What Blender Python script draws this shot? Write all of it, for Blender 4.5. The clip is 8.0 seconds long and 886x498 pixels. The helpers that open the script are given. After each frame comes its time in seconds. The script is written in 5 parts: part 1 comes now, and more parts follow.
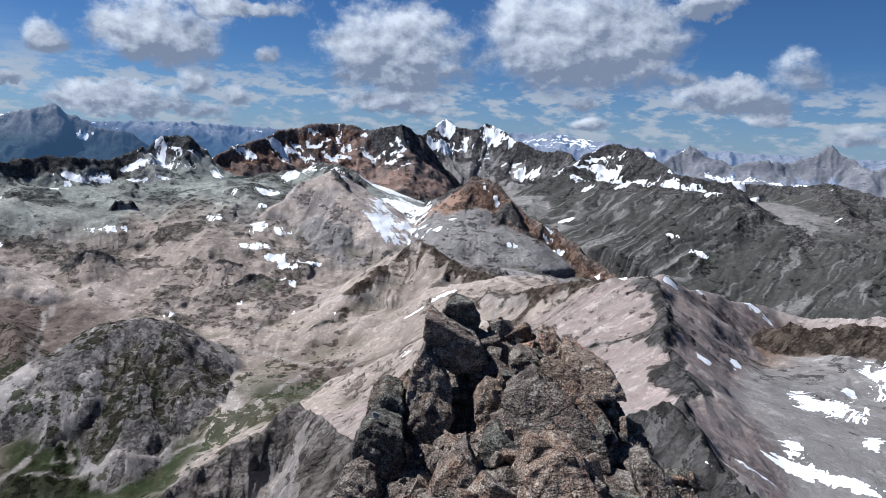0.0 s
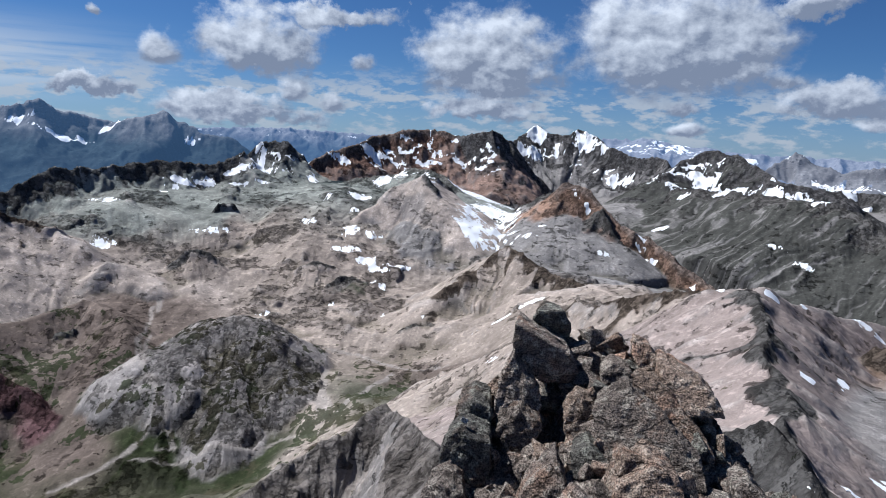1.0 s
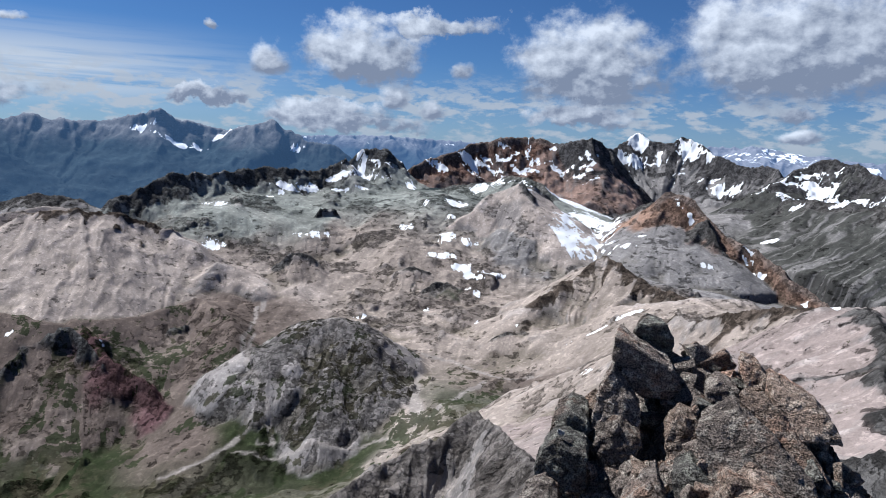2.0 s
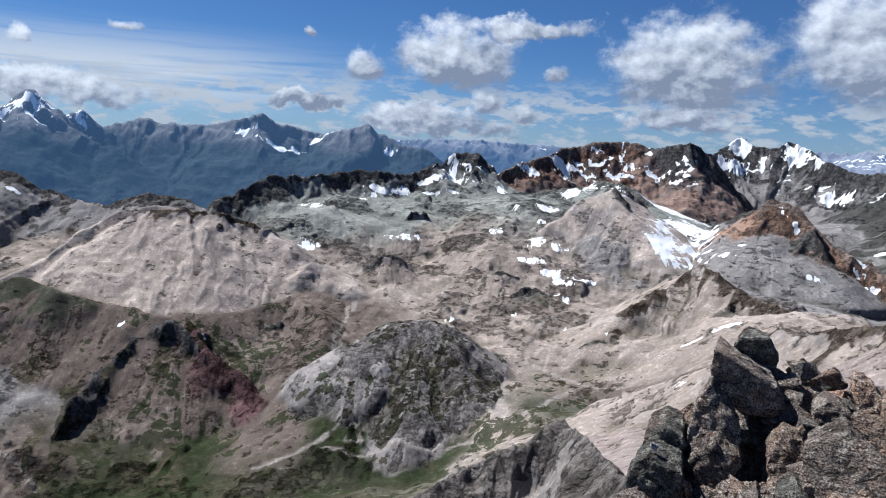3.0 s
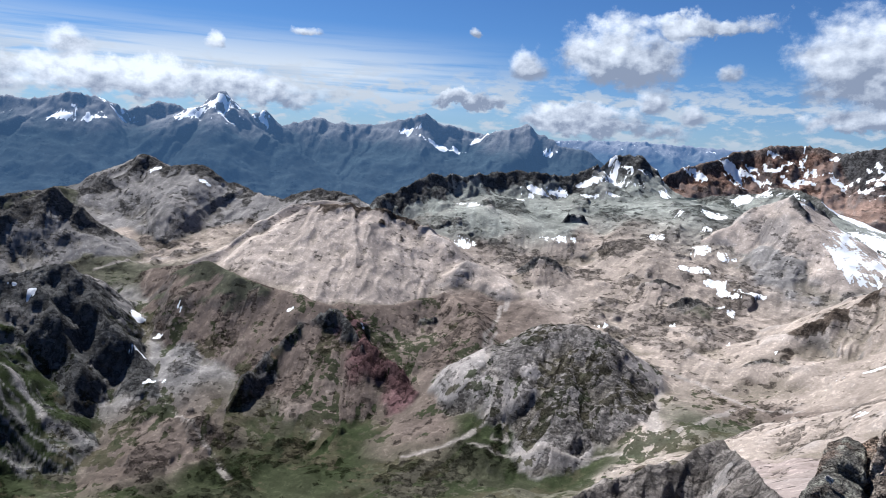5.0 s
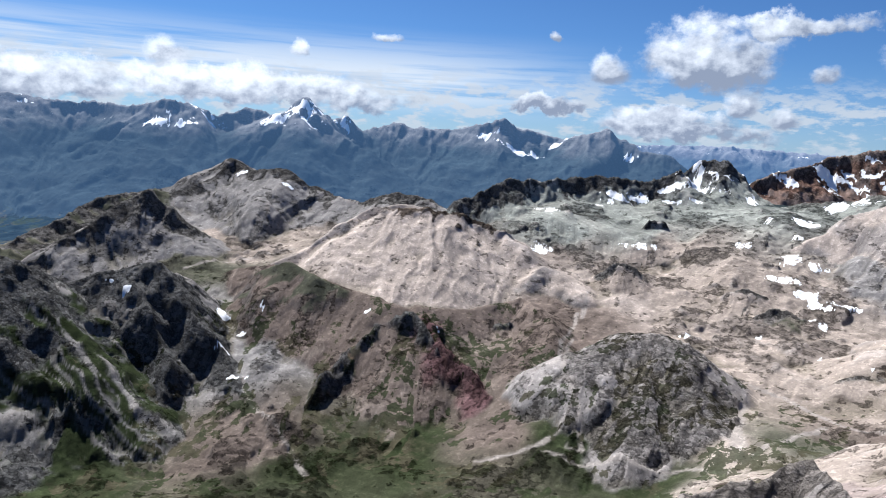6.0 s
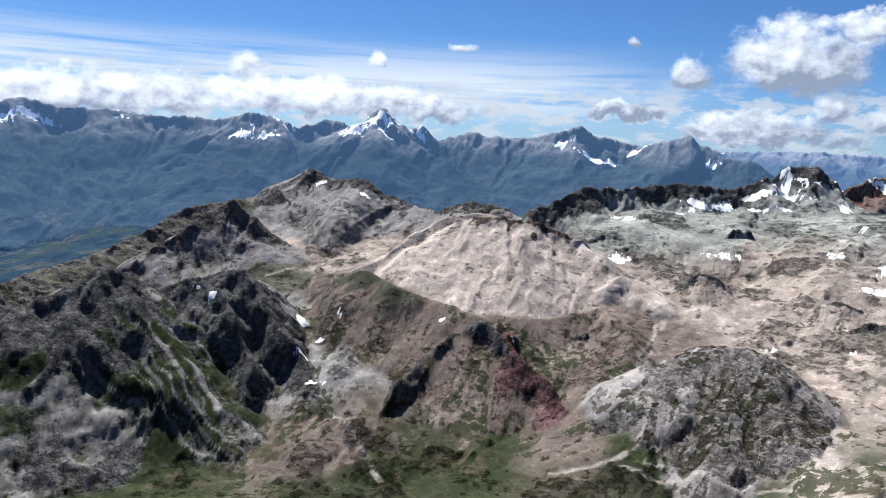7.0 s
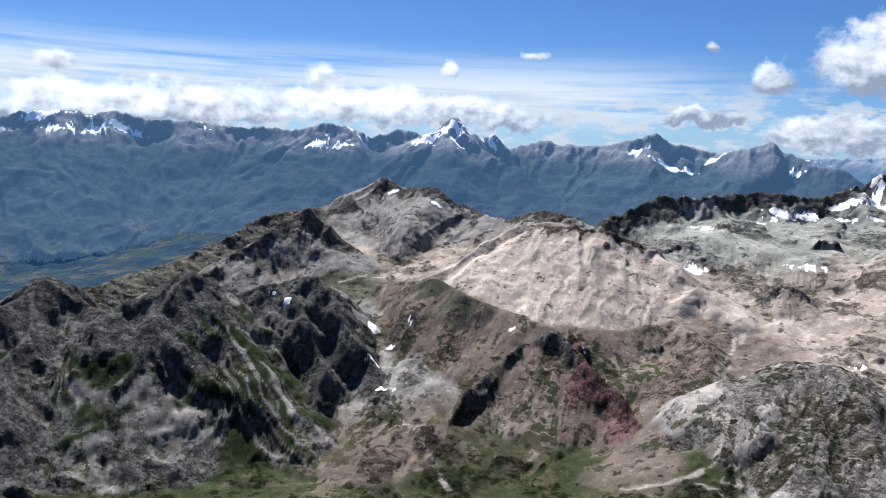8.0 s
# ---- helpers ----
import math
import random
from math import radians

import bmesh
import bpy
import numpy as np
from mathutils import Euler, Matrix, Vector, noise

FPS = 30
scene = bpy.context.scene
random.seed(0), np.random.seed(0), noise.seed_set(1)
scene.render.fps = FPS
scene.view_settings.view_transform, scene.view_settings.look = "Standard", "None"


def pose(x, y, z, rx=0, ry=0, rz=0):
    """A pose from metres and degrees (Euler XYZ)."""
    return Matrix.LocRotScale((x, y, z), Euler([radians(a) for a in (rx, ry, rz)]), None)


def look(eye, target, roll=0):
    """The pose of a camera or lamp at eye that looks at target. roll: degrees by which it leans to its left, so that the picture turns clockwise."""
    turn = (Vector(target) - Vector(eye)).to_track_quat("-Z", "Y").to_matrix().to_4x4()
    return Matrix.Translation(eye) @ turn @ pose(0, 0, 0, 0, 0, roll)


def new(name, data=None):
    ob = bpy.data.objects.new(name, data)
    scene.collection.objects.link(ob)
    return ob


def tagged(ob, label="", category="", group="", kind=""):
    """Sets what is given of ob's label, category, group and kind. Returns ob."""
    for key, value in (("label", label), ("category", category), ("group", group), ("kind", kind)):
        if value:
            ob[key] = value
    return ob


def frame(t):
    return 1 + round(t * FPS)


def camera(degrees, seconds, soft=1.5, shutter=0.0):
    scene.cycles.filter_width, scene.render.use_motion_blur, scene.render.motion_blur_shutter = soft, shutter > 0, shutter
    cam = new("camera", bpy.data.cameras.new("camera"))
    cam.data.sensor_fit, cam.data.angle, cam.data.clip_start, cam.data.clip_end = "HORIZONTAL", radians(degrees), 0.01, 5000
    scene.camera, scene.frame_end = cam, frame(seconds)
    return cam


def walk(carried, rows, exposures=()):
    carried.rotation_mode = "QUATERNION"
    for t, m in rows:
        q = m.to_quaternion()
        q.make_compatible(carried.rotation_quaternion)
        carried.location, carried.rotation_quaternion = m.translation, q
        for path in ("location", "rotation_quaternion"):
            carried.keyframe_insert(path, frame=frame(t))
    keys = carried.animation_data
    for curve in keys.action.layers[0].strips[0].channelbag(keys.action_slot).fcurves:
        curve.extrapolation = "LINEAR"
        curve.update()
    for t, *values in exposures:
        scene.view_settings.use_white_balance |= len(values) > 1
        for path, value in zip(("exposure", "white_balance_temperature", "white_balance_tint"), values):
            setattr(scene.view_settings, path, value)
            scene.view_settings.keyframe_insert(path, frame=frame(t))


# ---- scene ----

# ---- camera and walk ----
cam = camera(63.93, 8.0, soft=0.45)
EYE = 1.6
ROWS = [  # seconds, x, y, yaw, pitch, roll
    (0.0, 0.000, 0.000, 0.00, -8.86, -2.63),
    (0.5, -0.010, 0.000, 3.45, -8.82, -2.70),
    (1.0, -0.022, -0.001, 7.23, -8.73, -2.67),
    (1.5, -0.034, -0.002, 11.14, -8.59, -2.69),
    (3.0, -0.072, -0.008, 22.32, -8.52, -2.93),
    (3.5, -0.078, -0.011, 25.66, -8.64, -3.08),
    (4.0, -0.080, -0.014, 29.04, -8.79, -3.32),
    (4.5, -0.082, -0.018, 32.03, -9.01, -3.44),
    (6.0, -0.095, -0.030, 41.25, -9.19, -3.45),
    (6.5, -0.100, -0.034, 44.32, -9.00, -3.07),
    (7.0, -0.104, -0.038, 47.25, -8.79, -2.72),
    (7.5, -0.108, -0.042, 49.94, -8.53, -2.45),
    (8.0, -0.112, -0.046, 52.94, -8.34, -2.33),
]
walk(cam, [(t, pose(x, y, EYE, 90 + pitch, roll, yaw)) for t, x, y, yaw, pitch, roll in ROWS],
     exposures=[(0.0, 0.60, 5880, 10), (4.0, 0.84, 5980, 10), (6.0, 1.10, 6120, 10), (8.0, 1.18, 6200, 10)])
SUN_AZ, SUN_EL = -74.0, 49.0   # bearing (right of +y is plus) and height of the sun

# ---- world: clear mountain sky with fair-weather clouds ----
CLOUDS = [  # bearing, height, half width, half height in degrees
    (-4.2, 7.4, 7.0, 4.6), (-4.3, 2.7, 5.0, 1.3), (10.2, 8.9, 9.6, 5.6), (-21.5, 7.2, 6.2, 3.0),
    (-28.4, 5.8, 2.3, 1.5), (-13.7, 5.9, 1.3, 1.0), (-15.6, 9.1, 5.5, 1.1), (26.0, 6.1, 2.7, 2.0),
    (21.3, 4.2, 5.0, 1.6), (17.7, 5.5, 1.8, 1.0), (-19.0, 3.7, 1.7, 1.3), (-16.2, 2.7, 1.9, 1.0),
    (-22.7, 1.7, 7.3, 1.2), (18.8, 10.4, 3.2, 1.1), (11.2, 3.2, 2.0, 0.6), (11.5, 1.7, 2.0, 0.7),
]
CLOUDS_WEST = [
    (23.8, 2.6, 2.3, 0.9), (30.3, 1.7, 2.3, 1.1), (-62.4, 5.1, 2.2, 1.5), (-81.0, 4.9, 2.0, 0.9),
    (-52.9, 6.0, 0.9, 0.9), (-45.8, 7.2, 1.5, 0.5), (-28.7, 6.1, 1.9, 1.5), (-32.9, 8.0, 0.6, 0.5),
    (-75.7, 2.6, 15.0, 1.7), (-56.8, 3.0, 15.0, 1.6), (-89.1, 1.9, 9.1, 2.0), (-33.8, 2.9, 3.6, 0.8),
    (-23.7, 2.6, 5.5, 1.0),
]


class Nodes:
    """Short hand for building a node tree."""

    def __init__(self, tree):
        self.tree = tree
        tree.nodes.clear()

    def add(self, kind, **settings):
        node = self.tree.nodes.new(kind)
        for key, value in settings.items():
            setattr(node, key, value)
        return node

    def put(self, socket, value):
        if isinstance(value, bpy.types.NodeSocket):
            self.tree.links.new(value, socket)
        else:
            socket.default_value = value

    def math(self, op, a, b=0.0, clamp=False):
        node = self.add("ShaderNodeMath", operation=op, use_clamp=clamp)
        self.put(node.inputs[0], a), self.put(node.inputs[1], b)
        return node.outputs[0]

    def vec(self, op, a, b=(0, 0, 0)):
        node = self.add("ShaderNodeVectorMath", operation=op)
        self.put(node.inputs[0], a), self.put(node.inputs[1], b)
        return node.outputs["Value" if op == "DOT_PRODUCT" else "Vector"]

    def noise(self, vector, scale, detail=6.0, rough=0.55, kind="FBM"):
        node = self.add("ShaderNodeTexNoise", noise_type=kind, normalize=True)
        self.put(node.inputs["Vector"], vector)
        node.inputs["Scale"].default_value, node.inputs["Detail"].default_value = scale, detail
        node.inputs["Roughness"].default_value = rough
        return node.outputs["Fac"]

    def ramp(self, value, low, high, smooth=True):
        node = self.add("ShaderNodeMapRange", interpolation_type="SMOOTHSTEP" if smooth else "LINEAR")
        self.put(node.inputs["Value"], value)
        node.inputs["From Min"].default_value, node.inputs["From Max"].default_value = low, high
        return node.outputs["Result"]

    def mix(self, fac, a, b, blend="MIX"):
        node = self.add("ShaderNodeMix", data_type="RGBA", blend_type=blend, clamp_factor=True)
        self.put(node.inputs[0], fac), self.put(node.inputs[6], a), self.put(node.inputs[7], b)
        return node.outputs[2]


def build_world():
    world = bpy.data.worlds.new("sky")
    scene.world = world
    world.use_nodes = True
    n = Nodes(world.node_tree)
    out = n.add("ShaderNodeOutputWorld")
    back = n.add("ShaderNodeBackground")
    sky = n.add("ShaderNodeTexSky", sky_type="NISHITA", sun_disc=False, sun_elevation=radians(SUN_EL),
                sun_rotation=radians(SUN_AZ), altitude=2500, air_density=1.0, dust_density=0.6, ozone_density=1.5)
    coord = n.add("ShaderNodeTexCoord").outputs["Generated"]
    sep = n.add("ShaderNodeSeparateXYZ")
    n.put(sep.inputs[0], n.vec("NORMALIZE", coord))
    deg = 57.29578
    az = n.math("MULTIPLY", n.math("ARCTAN2", sep.outputs[0], sep.outputs[1]), deg)
    el = n.math("MULTIPLY", n.math("ARCSINE", sep.outputs[2]), deg)
    flat = n.add("ShaderNodeCombineXYZ")
    n.put(flat.inputs[0], az), n.put(flat.inputs[1], el)
    flat.inputs[2].default_value = 3.71
    flat = flat.outputs[0]
    wobble = n.add("ShaderNodeTexNoise", normalize=True)
    n.put(wobble.inputs["Vector"], flat)
    wobble.inputs["Scale"].default_value, wobble.inputs["Detail"].default_value, wobble.inputs["Roughness"].default_value = 0.38, 5.0, 0.62
    bent = n.vec("ADD", flat, n.vec("MULTIPLY", n.vec("SUBTRACT", wobble.outputs["Color"], (0.5, 0.5, 0.5)), (6.5, 3.6, 0.0)))
    # each bank: a soft ellipse; the upper side minus the lower side gives lit tops and grey bases
    field, shade, weight = None, None, None
    mild = n.vec("ADD", flat, n.vec("MULTIPLY", n.vec("SUBTRACT", bent, flat), (0.35, 0.35, 0.0)))
    for a, e, w, h in CLOUDS + CLOUDS_WEST:
        edge = bent if w > 3 else mild
        off = n.vec("MULTIPLY", n.vec("SUBTRACT", edge, (a, e - 0.35 * h, 0)), (1.1 / w, 0.92 / h, 0))
        off = n.vec("MAXIMUM", off, n.vec("MULTIPLY", off, (1.0, -1.7, 0)))
        f = n.math("SUBTRACT", 1.0 if w > 3 else 0.72, n.vec("DOT_PRODUCT", off, off))
        rise = n.vec("MULTIPLY", n.vec("SUBTRACT", edge, (a, e, 0)), (1 / w, 1 / h, 0))
        near = n.math("MAXIMUM", n.math("ADD", f, 0.5), 0.0)
        up = n.math("MULTIPLY", near, n.vec("DOT_PRODUCT", rise, (-0.3, 0.8, 0)))
        weight = near if weight is None else n.math("ADD", weight, near)
        field = f if field is None else n.math("MAXIMUM", field, f)
        shade = up if shade is None else n.math("ADD", shade, up)
    field = n.math("MAXIMUM", field, -1.5)
    shade = n.math("DIVIDE", shade, n.math("ADD", weight, 0.1))
    stretch = n.vec("MULTIPLY", flat, (1.0, 1.35, 1.0))
    puff = n.noise(stretch, 0.30, 8.0, 0.60)
    soft_puff = n.noise(stretch, 0.45, 5.0, 0.55)
    puff_up = n.noise(n.vec("ADD", stretch, (-0.45, 0.7, 0.0)), 0.45, 5.0, 0.55)
    dens = n.math("ADD", n.math("MULTIPLY", field, 0.9), n.math("MULTIPLY", n.math("SUBTRACT", puff, 0.5), 2.2))
    cover = n.ramp(dens, -0.20, 0.62)
    # scattered small cumulus low over the horizon, all round
    low = n.noise(n.vec("MULTIPLY", flat, (1.0, 2.6, 1.0)), 0.42, 7.0, 0.6)
    band = n.math("MULTIPLY", n.ramp(el, -1.0, 1.0), n.math("SUBTRACT", 1.0, n.ramp(el, 3.0, 6.0)))
    small = n.math("MULTIPLY", n.ramp(low, 0.46, 0.60), band)
    # thin high streaks in the west
    streak = n.noise(n.vec("MULTIPLY", flat, (0.05, 1.1, 1.0)), 1.0, 4.0, 0.55)
    west = n.math("MULTIPLY", n.ramp(az, -24.0, -45.0), n.math("MULTIPLY", n.ramp(el, 1.0, 3.5), n.math("SUBTRACT", 1.0, n.ramp(el, 3.6, 8.2))))
    veil = n.math("MULTIPLY", n.math("MULTIPLY", n.ramp(streak, 0.25, 0.55), west), 0.95)
    haze = n.math("MULTIPLY", n.math("SUBTRACT", 1.0, n.ramp(el, -2.0, 7.0)), 0.35)
    glow = n.math("ADD", n.math("MULTIPLY", shade, 1.15), n.math("MULTIPLY", n.math("SUBTRACT", soft_puff, puff_up), 2.5))
    glow = n.math("ADD", glow, n.math("MULTIPLY", n.ramp(az, -35.0, -50.0), 0.35))
    lit = n.math("ADD", 0.46, n.math("MULTIPLY", n.ramp(glow, -0.55, 0.62, smooth=False), 0.95))
    bright = n.add("ShaderNodeCombineXYZ")
    n.put(bright.inputs[0], n.math("SUBTRACT", n.math("MULTIPLY", lit, 0.74), 0.05))
    n.put(bright.inputs[1], n.math("MULTIPLY", lit, 0.745))
    n.put(bright.inputs[2], n.math("ADD", n.math("MULTIPLY", lit, 0.72), 0.12))
    base = n.mix(1.0, sky.outputs[0], (SKY_GAIN * 0.52, SKY_GAIN * 0.80, SKY_GAIN * 1.15, 1), "MULTIPLY")
    base = n.mix(haze, base, (0.44, 0.55, 0.76, 1))
    base = n.mix(veil, base, (0.78, 0.83, 0.88, 1))
    base = n.mix(n.math("MULTIPLY", small, 0.8), base, (0.62, 0.66, 0.71, 1))
    base = n.mix(cover, base, bright.outputs[0])
    n.put(back.inputs["Color"], base)
    back.inputs["Strength"].default_value = 0.5
    n.put(out.inputs[0], back.outputs[0])


SKY_GAIN = 0.072
build_world()
sun = new("sun", bpy.data.lights.new("sun", "SUN"))
sun.data.energy, sun.data.angle, sun.data.color = 5.0, radians(0.53), (1.0, 0.965, 0.915)
a_, e_ = radians(SUN_AZ), radians(SUN_EL)
sun.matrix_world = look((0, 0, 50), (-math.sin(a_) * math.cos(e_), -math.cos(a_) * math.cos(e_), 50 - math.sin(e_)))

# ---- numbers of the terrain ----
ALBEDO = {
    "tan": (0.285, 0.240, 0.207), "scree": (0.205, 0.194, 0.188), "pale": (0.375, 0.320, 0.282), "pink": (0.25, 0.205, 0.187),
    "greygreen": (0.215, 0.225, 0.205), "grass": (0.027, 0.035, 0.017), "grassy": (0.071, 0.072, 0.053), "heath": (0.058, 0.058, 0.053),
    "redside": (0.25, 0.172, 0.140), "redgrass": (0.055, 0.055, 0.033), "brown": (0.130, 0.104, 0.090), "rust": (0.166, 0.112, 0.081),
    "orange": (0.30, 0.195, 0.145), "redscree": (0.150, 0.088, 0.090), "greyrock": (0.150, 0.142, 0.135), "darkrock": (0.140, 0.134, 0.134),
    "blackrock": (0.138, 0.136, 0.134), "redrock": (0.27, 0.165, 0.128), "brownrock": (0.141, 0.112, 0.091), "spurrock": (0.20, 0.176, 0.158),
    "knoll": (0.25, 0.230, 0.220), "forest": (0.035, 0.050, 0.050), "far": (0.150, 0.150, 0.156), "snow": (0.820, 0.840, 0.870),
}
RIDGES = []


def ridge(name, line, crest_slope, foot_slope, width, rock, side):
    """A mountain crest: places along it, how steep it falls near and far from the crest, how wide its rocks reach, and its two grounds."""
    RIDGES.append((name, line, crest_slope, foot_slope, width, rock, side))


ridge("red_massif", [(-853, 2789, -87), (-765, 2917, -45), (-678, 3092, 7), (-582, 3162, 36), (-444, 3235, 54), (-368, 3244, 28)], 1.2, 0.5, 150, "redrock", "redside")
ridge("red_massif", [(-368, 3244, 28), (-277, 3223, 32), (-189, 3210, 55), (-102, 3313, 10)], 1.3, 0.5, 300, "darkrock", "redside")
ridge("red_massif", [(-189, 3210, 55), (-115, 3094, -112), (-47, 2996, -224)], 1.4, 0.5, 260, "darkrock", "scree")
ridge("red_massif", [(-444, 3235, 54), (-492, 3147, -33), (-531, 3030, -117)], 1.2, 0.5, 80, "redrock", "redside")
ridge("snow_peak", [(-108, 3512, 16), (-2, 3663, 101), (86, 3612, 54), (151, 3610, 57), (220, 3656, 91), (298, 3601, 52), (374, 3494, 0), (478, 3431, -30), (588, 3363, -31), (625, 3255, -84)], 1.2, 0.45, 150, "darkrock", "scree")
ridge("right_massif", [(535, 2968, -78), (630, 3051, -29), (730, 3080, 11), (821, 3006, -5), (874, 2887, -60), (960, 2760, -100), (1110, 2700, -130)], 0.75, 0.52, 150, "darkrock", "heath")
ridge("far_ridge", [(1248, 3284, -129), (1402, 3276, -140), (1551, 3153, -137), (1662, 3039, -113), (1762, 2807, -149), (1835, 2640, -174)], 0.8, 0.45, 120, "darkrock", "heath")
ridge("far_ridge", [(1662, 3039, -113), (1507, 2613, -208), (1496, 2387, -223), (1505, 2142, -244)], 0.6, 0.35, 100, "greyrock", "heath")
ridge("horn_range", [(1351, 4301, -70), (1503, 4356, 27), (1607, 4265, -41), (1708, 4172, -73), (1857, 4108, -35), (2000, 4096, -50), (2120, 4091, 4), (2213, 4098, 68), (2270, 4010, -3), (2319, 3866, -58), (2491, 3757, -45), (2738, 3581, 2)], 1.0, 0.3, 100, "far", "far")
ridge("black_peak", [(-914, 2822, -139), (-913, 2739, -76), (-956, 2650, -26), (-1012, 2608, -34), (-1063, 2555, -81), (-1127, 2473, -127)], 1.2, 0.4, 70, "blackrock", "greygreen")
ridge("fin_ridge", [(-1036, 2491, -72), (-1122, 2410, -123), (-1236, 2308, -110), (-1318, 2204, -119), (-1377, 2109, -134), (-1430, 2013, -132), (-1476, 1917, -167), (-1503, 1806, -212)], 1.3, 0.4, 60, "blackrock", "greygreen")
ridge("white_peak", [(-347, 2294, -113), (-425, 2273, -152), (-490, 2208, -212), (-556, 2124, -264), (-626, 2074, -282)], 0.62, 0.52, 300, "pale", "pale")
ridge("white_peak", [(-345, 2274, -108), (-294, 2205, -173), (-267, 2143, -225), (-220, 2088, -285), (-170, 2043, -323)], 1.25, 0.55, 60, "blackrock", "scree")
ridge("white_peak", [(-316, 2359, -122), (-287, 2402, -138), (-254, 2456, -170), (-162, 2564, -207), (-71, 2617, -222)], 0.9, 0.5, 60, "darkrock", "scree")
ridge("green_shoulder", [(-282, 2523, -130), (-367, 2552, -105), (-456, 2599, -106), (-521, 2617, -127), (-619, 2595, -147), (-742, 2594, -177)], 0.8, 0.3, 70, "greygreen", "greygreen")
ridge("orange_peak", [(117, 2317, -111), (172, 2299, -126), (224, 2235, -182), (274, 2178, -227), (358, 2144, -254), (410, 2089, -287), (469, 2014, -339), (520, 1902, -364)], 0.95, 0.55, 150, "orange", "orange")
ridge("orange_peak", [(95, 2338, -128), (38, 2399, -166), (-37, 2449, -218)], 0.95, 0.5, 40, "greyrock", "scree")
ridge("orange_peak", [(106, 2310, -138), (142, 2235, -209), (180, 2181, -254)], 0.9, 0.5, 36, "greyrock", "scree")
ridge("orange_peak", [(221, 2199, -179), (288, 2125, -272), (329, 2022, -347)], 1.0, 0.5, 60, "greyrock", "orange")
ridge("comb_ridge", [(-183, 1582, -330), (-113, 1656, -285), (-63, 1709, -239), (-14, 1660, -250), (33, 1610, -267), (97, 1564, -282), (132, 1518, -290), (188, 1468, -290), (251, 1357, -276)], 0.95, 0.5, 34, "brownrock", "tan")
ridge("tan_saddle", [(64, 998, -229), (84, 946, -208), (133, 870, -176), (186, 799, -147), (200, 754, -137)], 0.85, 0.68, 40, "brownrock", "tan")
ridge("pale_ridge", [(200, 754, -137), (219, 717, -128), (291, 799, -158), (376, 872, -185), (433, 901, -197), (481, 877, -203), (487, 815, -191), (492, 754, -168), (514, 677, -147)], 0.72, 0.55, 200, "pink", "pink")
ridge("pale_ridge", [(219, 717, -128), (196, 609, -134), (178, 520, -140), (162, 452, -141), (145, 373, -138), (123, 295, -129)], 0.8, 0.62, 13, "greyrock", "pink")
ridge("brown_crag", [(360, 770, -191), (381, 737, -178), (408, 711, -170), (427, 676, -162), (446, 640, -149)], 1.1, 0.5, 60, "brownrock", "rust")
ridge("dark_spur", [(74, 249, -96), (78, 243, -90), (84, 236, -86), (82, 204, -84), (75, 163, -78), (72, 143, -74)], 1.3, 0.9, 40, "greyrock", "greyrock")
ridge("grey_spur", [(-158, 400, -216), (-147, 425, -210), (-119, 444, -198), (-95, 470, -184), (-71, 444, -180), (-47, 397, -174), (-26, 319, -153)], 1.1, 0.8, 60, "spurrock", "spurrock")
ridge("rocky_knoll", [(-646, 1253, -400), (-607, 1328, -373), (-561, 1348, -367), (-483, 1314, -388), (-428, 1247, -442)], 0.28, 0.95, 150, "knoll", "knoll")
ridge("rocky_knoll", [(-561, 1348, -367), (-525, 1233, -431), (-500, 1149, -472)], 0.25, 0.9, 150, "knoll", "knoll")
ridge("brown_ridge", [(-1764, 1017, -444), (-1669, 1110, -393), (-1587, 1170, -376), (-1360, 1148, -382), (-1217, 1173, -394), (-1084, 1191, -414)], 0.6, 0.58, 150, "brown", "brown")
ridge("brown_ridge", [(-1082, 1199, -417), (-1130, 1112, -438), (-1136, 1017, -475), (-1121, 943, -509), (-1088, 866, -551)], 1.15, 0.62, 55, "darkrock", "redgrass")
ridge("brown_ridge", [(-1072, 1188, -413), (-968, 1159, -457), (-847, 1127, -505)], 0.7, 0.58, 80, "redscree", "redscree")
ridge("brown_saddle", [(-1139, 1249, -413), (-1048, 1326, -416), (-1003, 1459, -395), (-894, 1434, -397), (-789, 1322, -421)], 0.6, 0.55, 100, "brown", "brown")
ridge("crag_mountain", [(-1631, 700, -352), (-1602, 762, -340), (-1564, 807, -330), (-1501, 819, -380), (-1420, 821, -446), (-1329, 830, -505), (-1235, 816, -540)], 1.0, 0.62, 80, "blackrock", "scree")
ridge("crag_mountain", [(-1602, 762, -340), (-1487, 737, -410), (-1386, 730, -492), (-1314, 681, -565)], 0.9, 0.62, 130, "blackrock", "grass")
ridge("crag_mountain", [(-1631, 700, -352), (-1619, 638, -372), (-1539, 566, -428), (-1430, 443, -519)], 0.85, 0.6, 130, "blackrock", "grass")
ridge("crag_chain", [(-1652, 608, -368), (-1646, 565, -327), (-1634, 503, -304), (-1610, 403, -351), (-1584, 339, -381), (-1651, 309, -369), (-1745, 232, -318), (-1701, 177, -356), (-1658, 85, -373), (-1660, -37, -337)], 0.95, 0.6, 120, "blackrock", "grass")
ridge("crag_chain", [(-1634, 503, -304), (-1537, 418, -384), (-1428, 302, -482)], 0.85, 0.6, 120, "blackrock", "grass")
ridge("crag_chain", [(-1745, 232, -318), (-1583, 172, -412), (-1425, 115, -490)], 0.85, 0.6, 120, "blackrock", "grass")
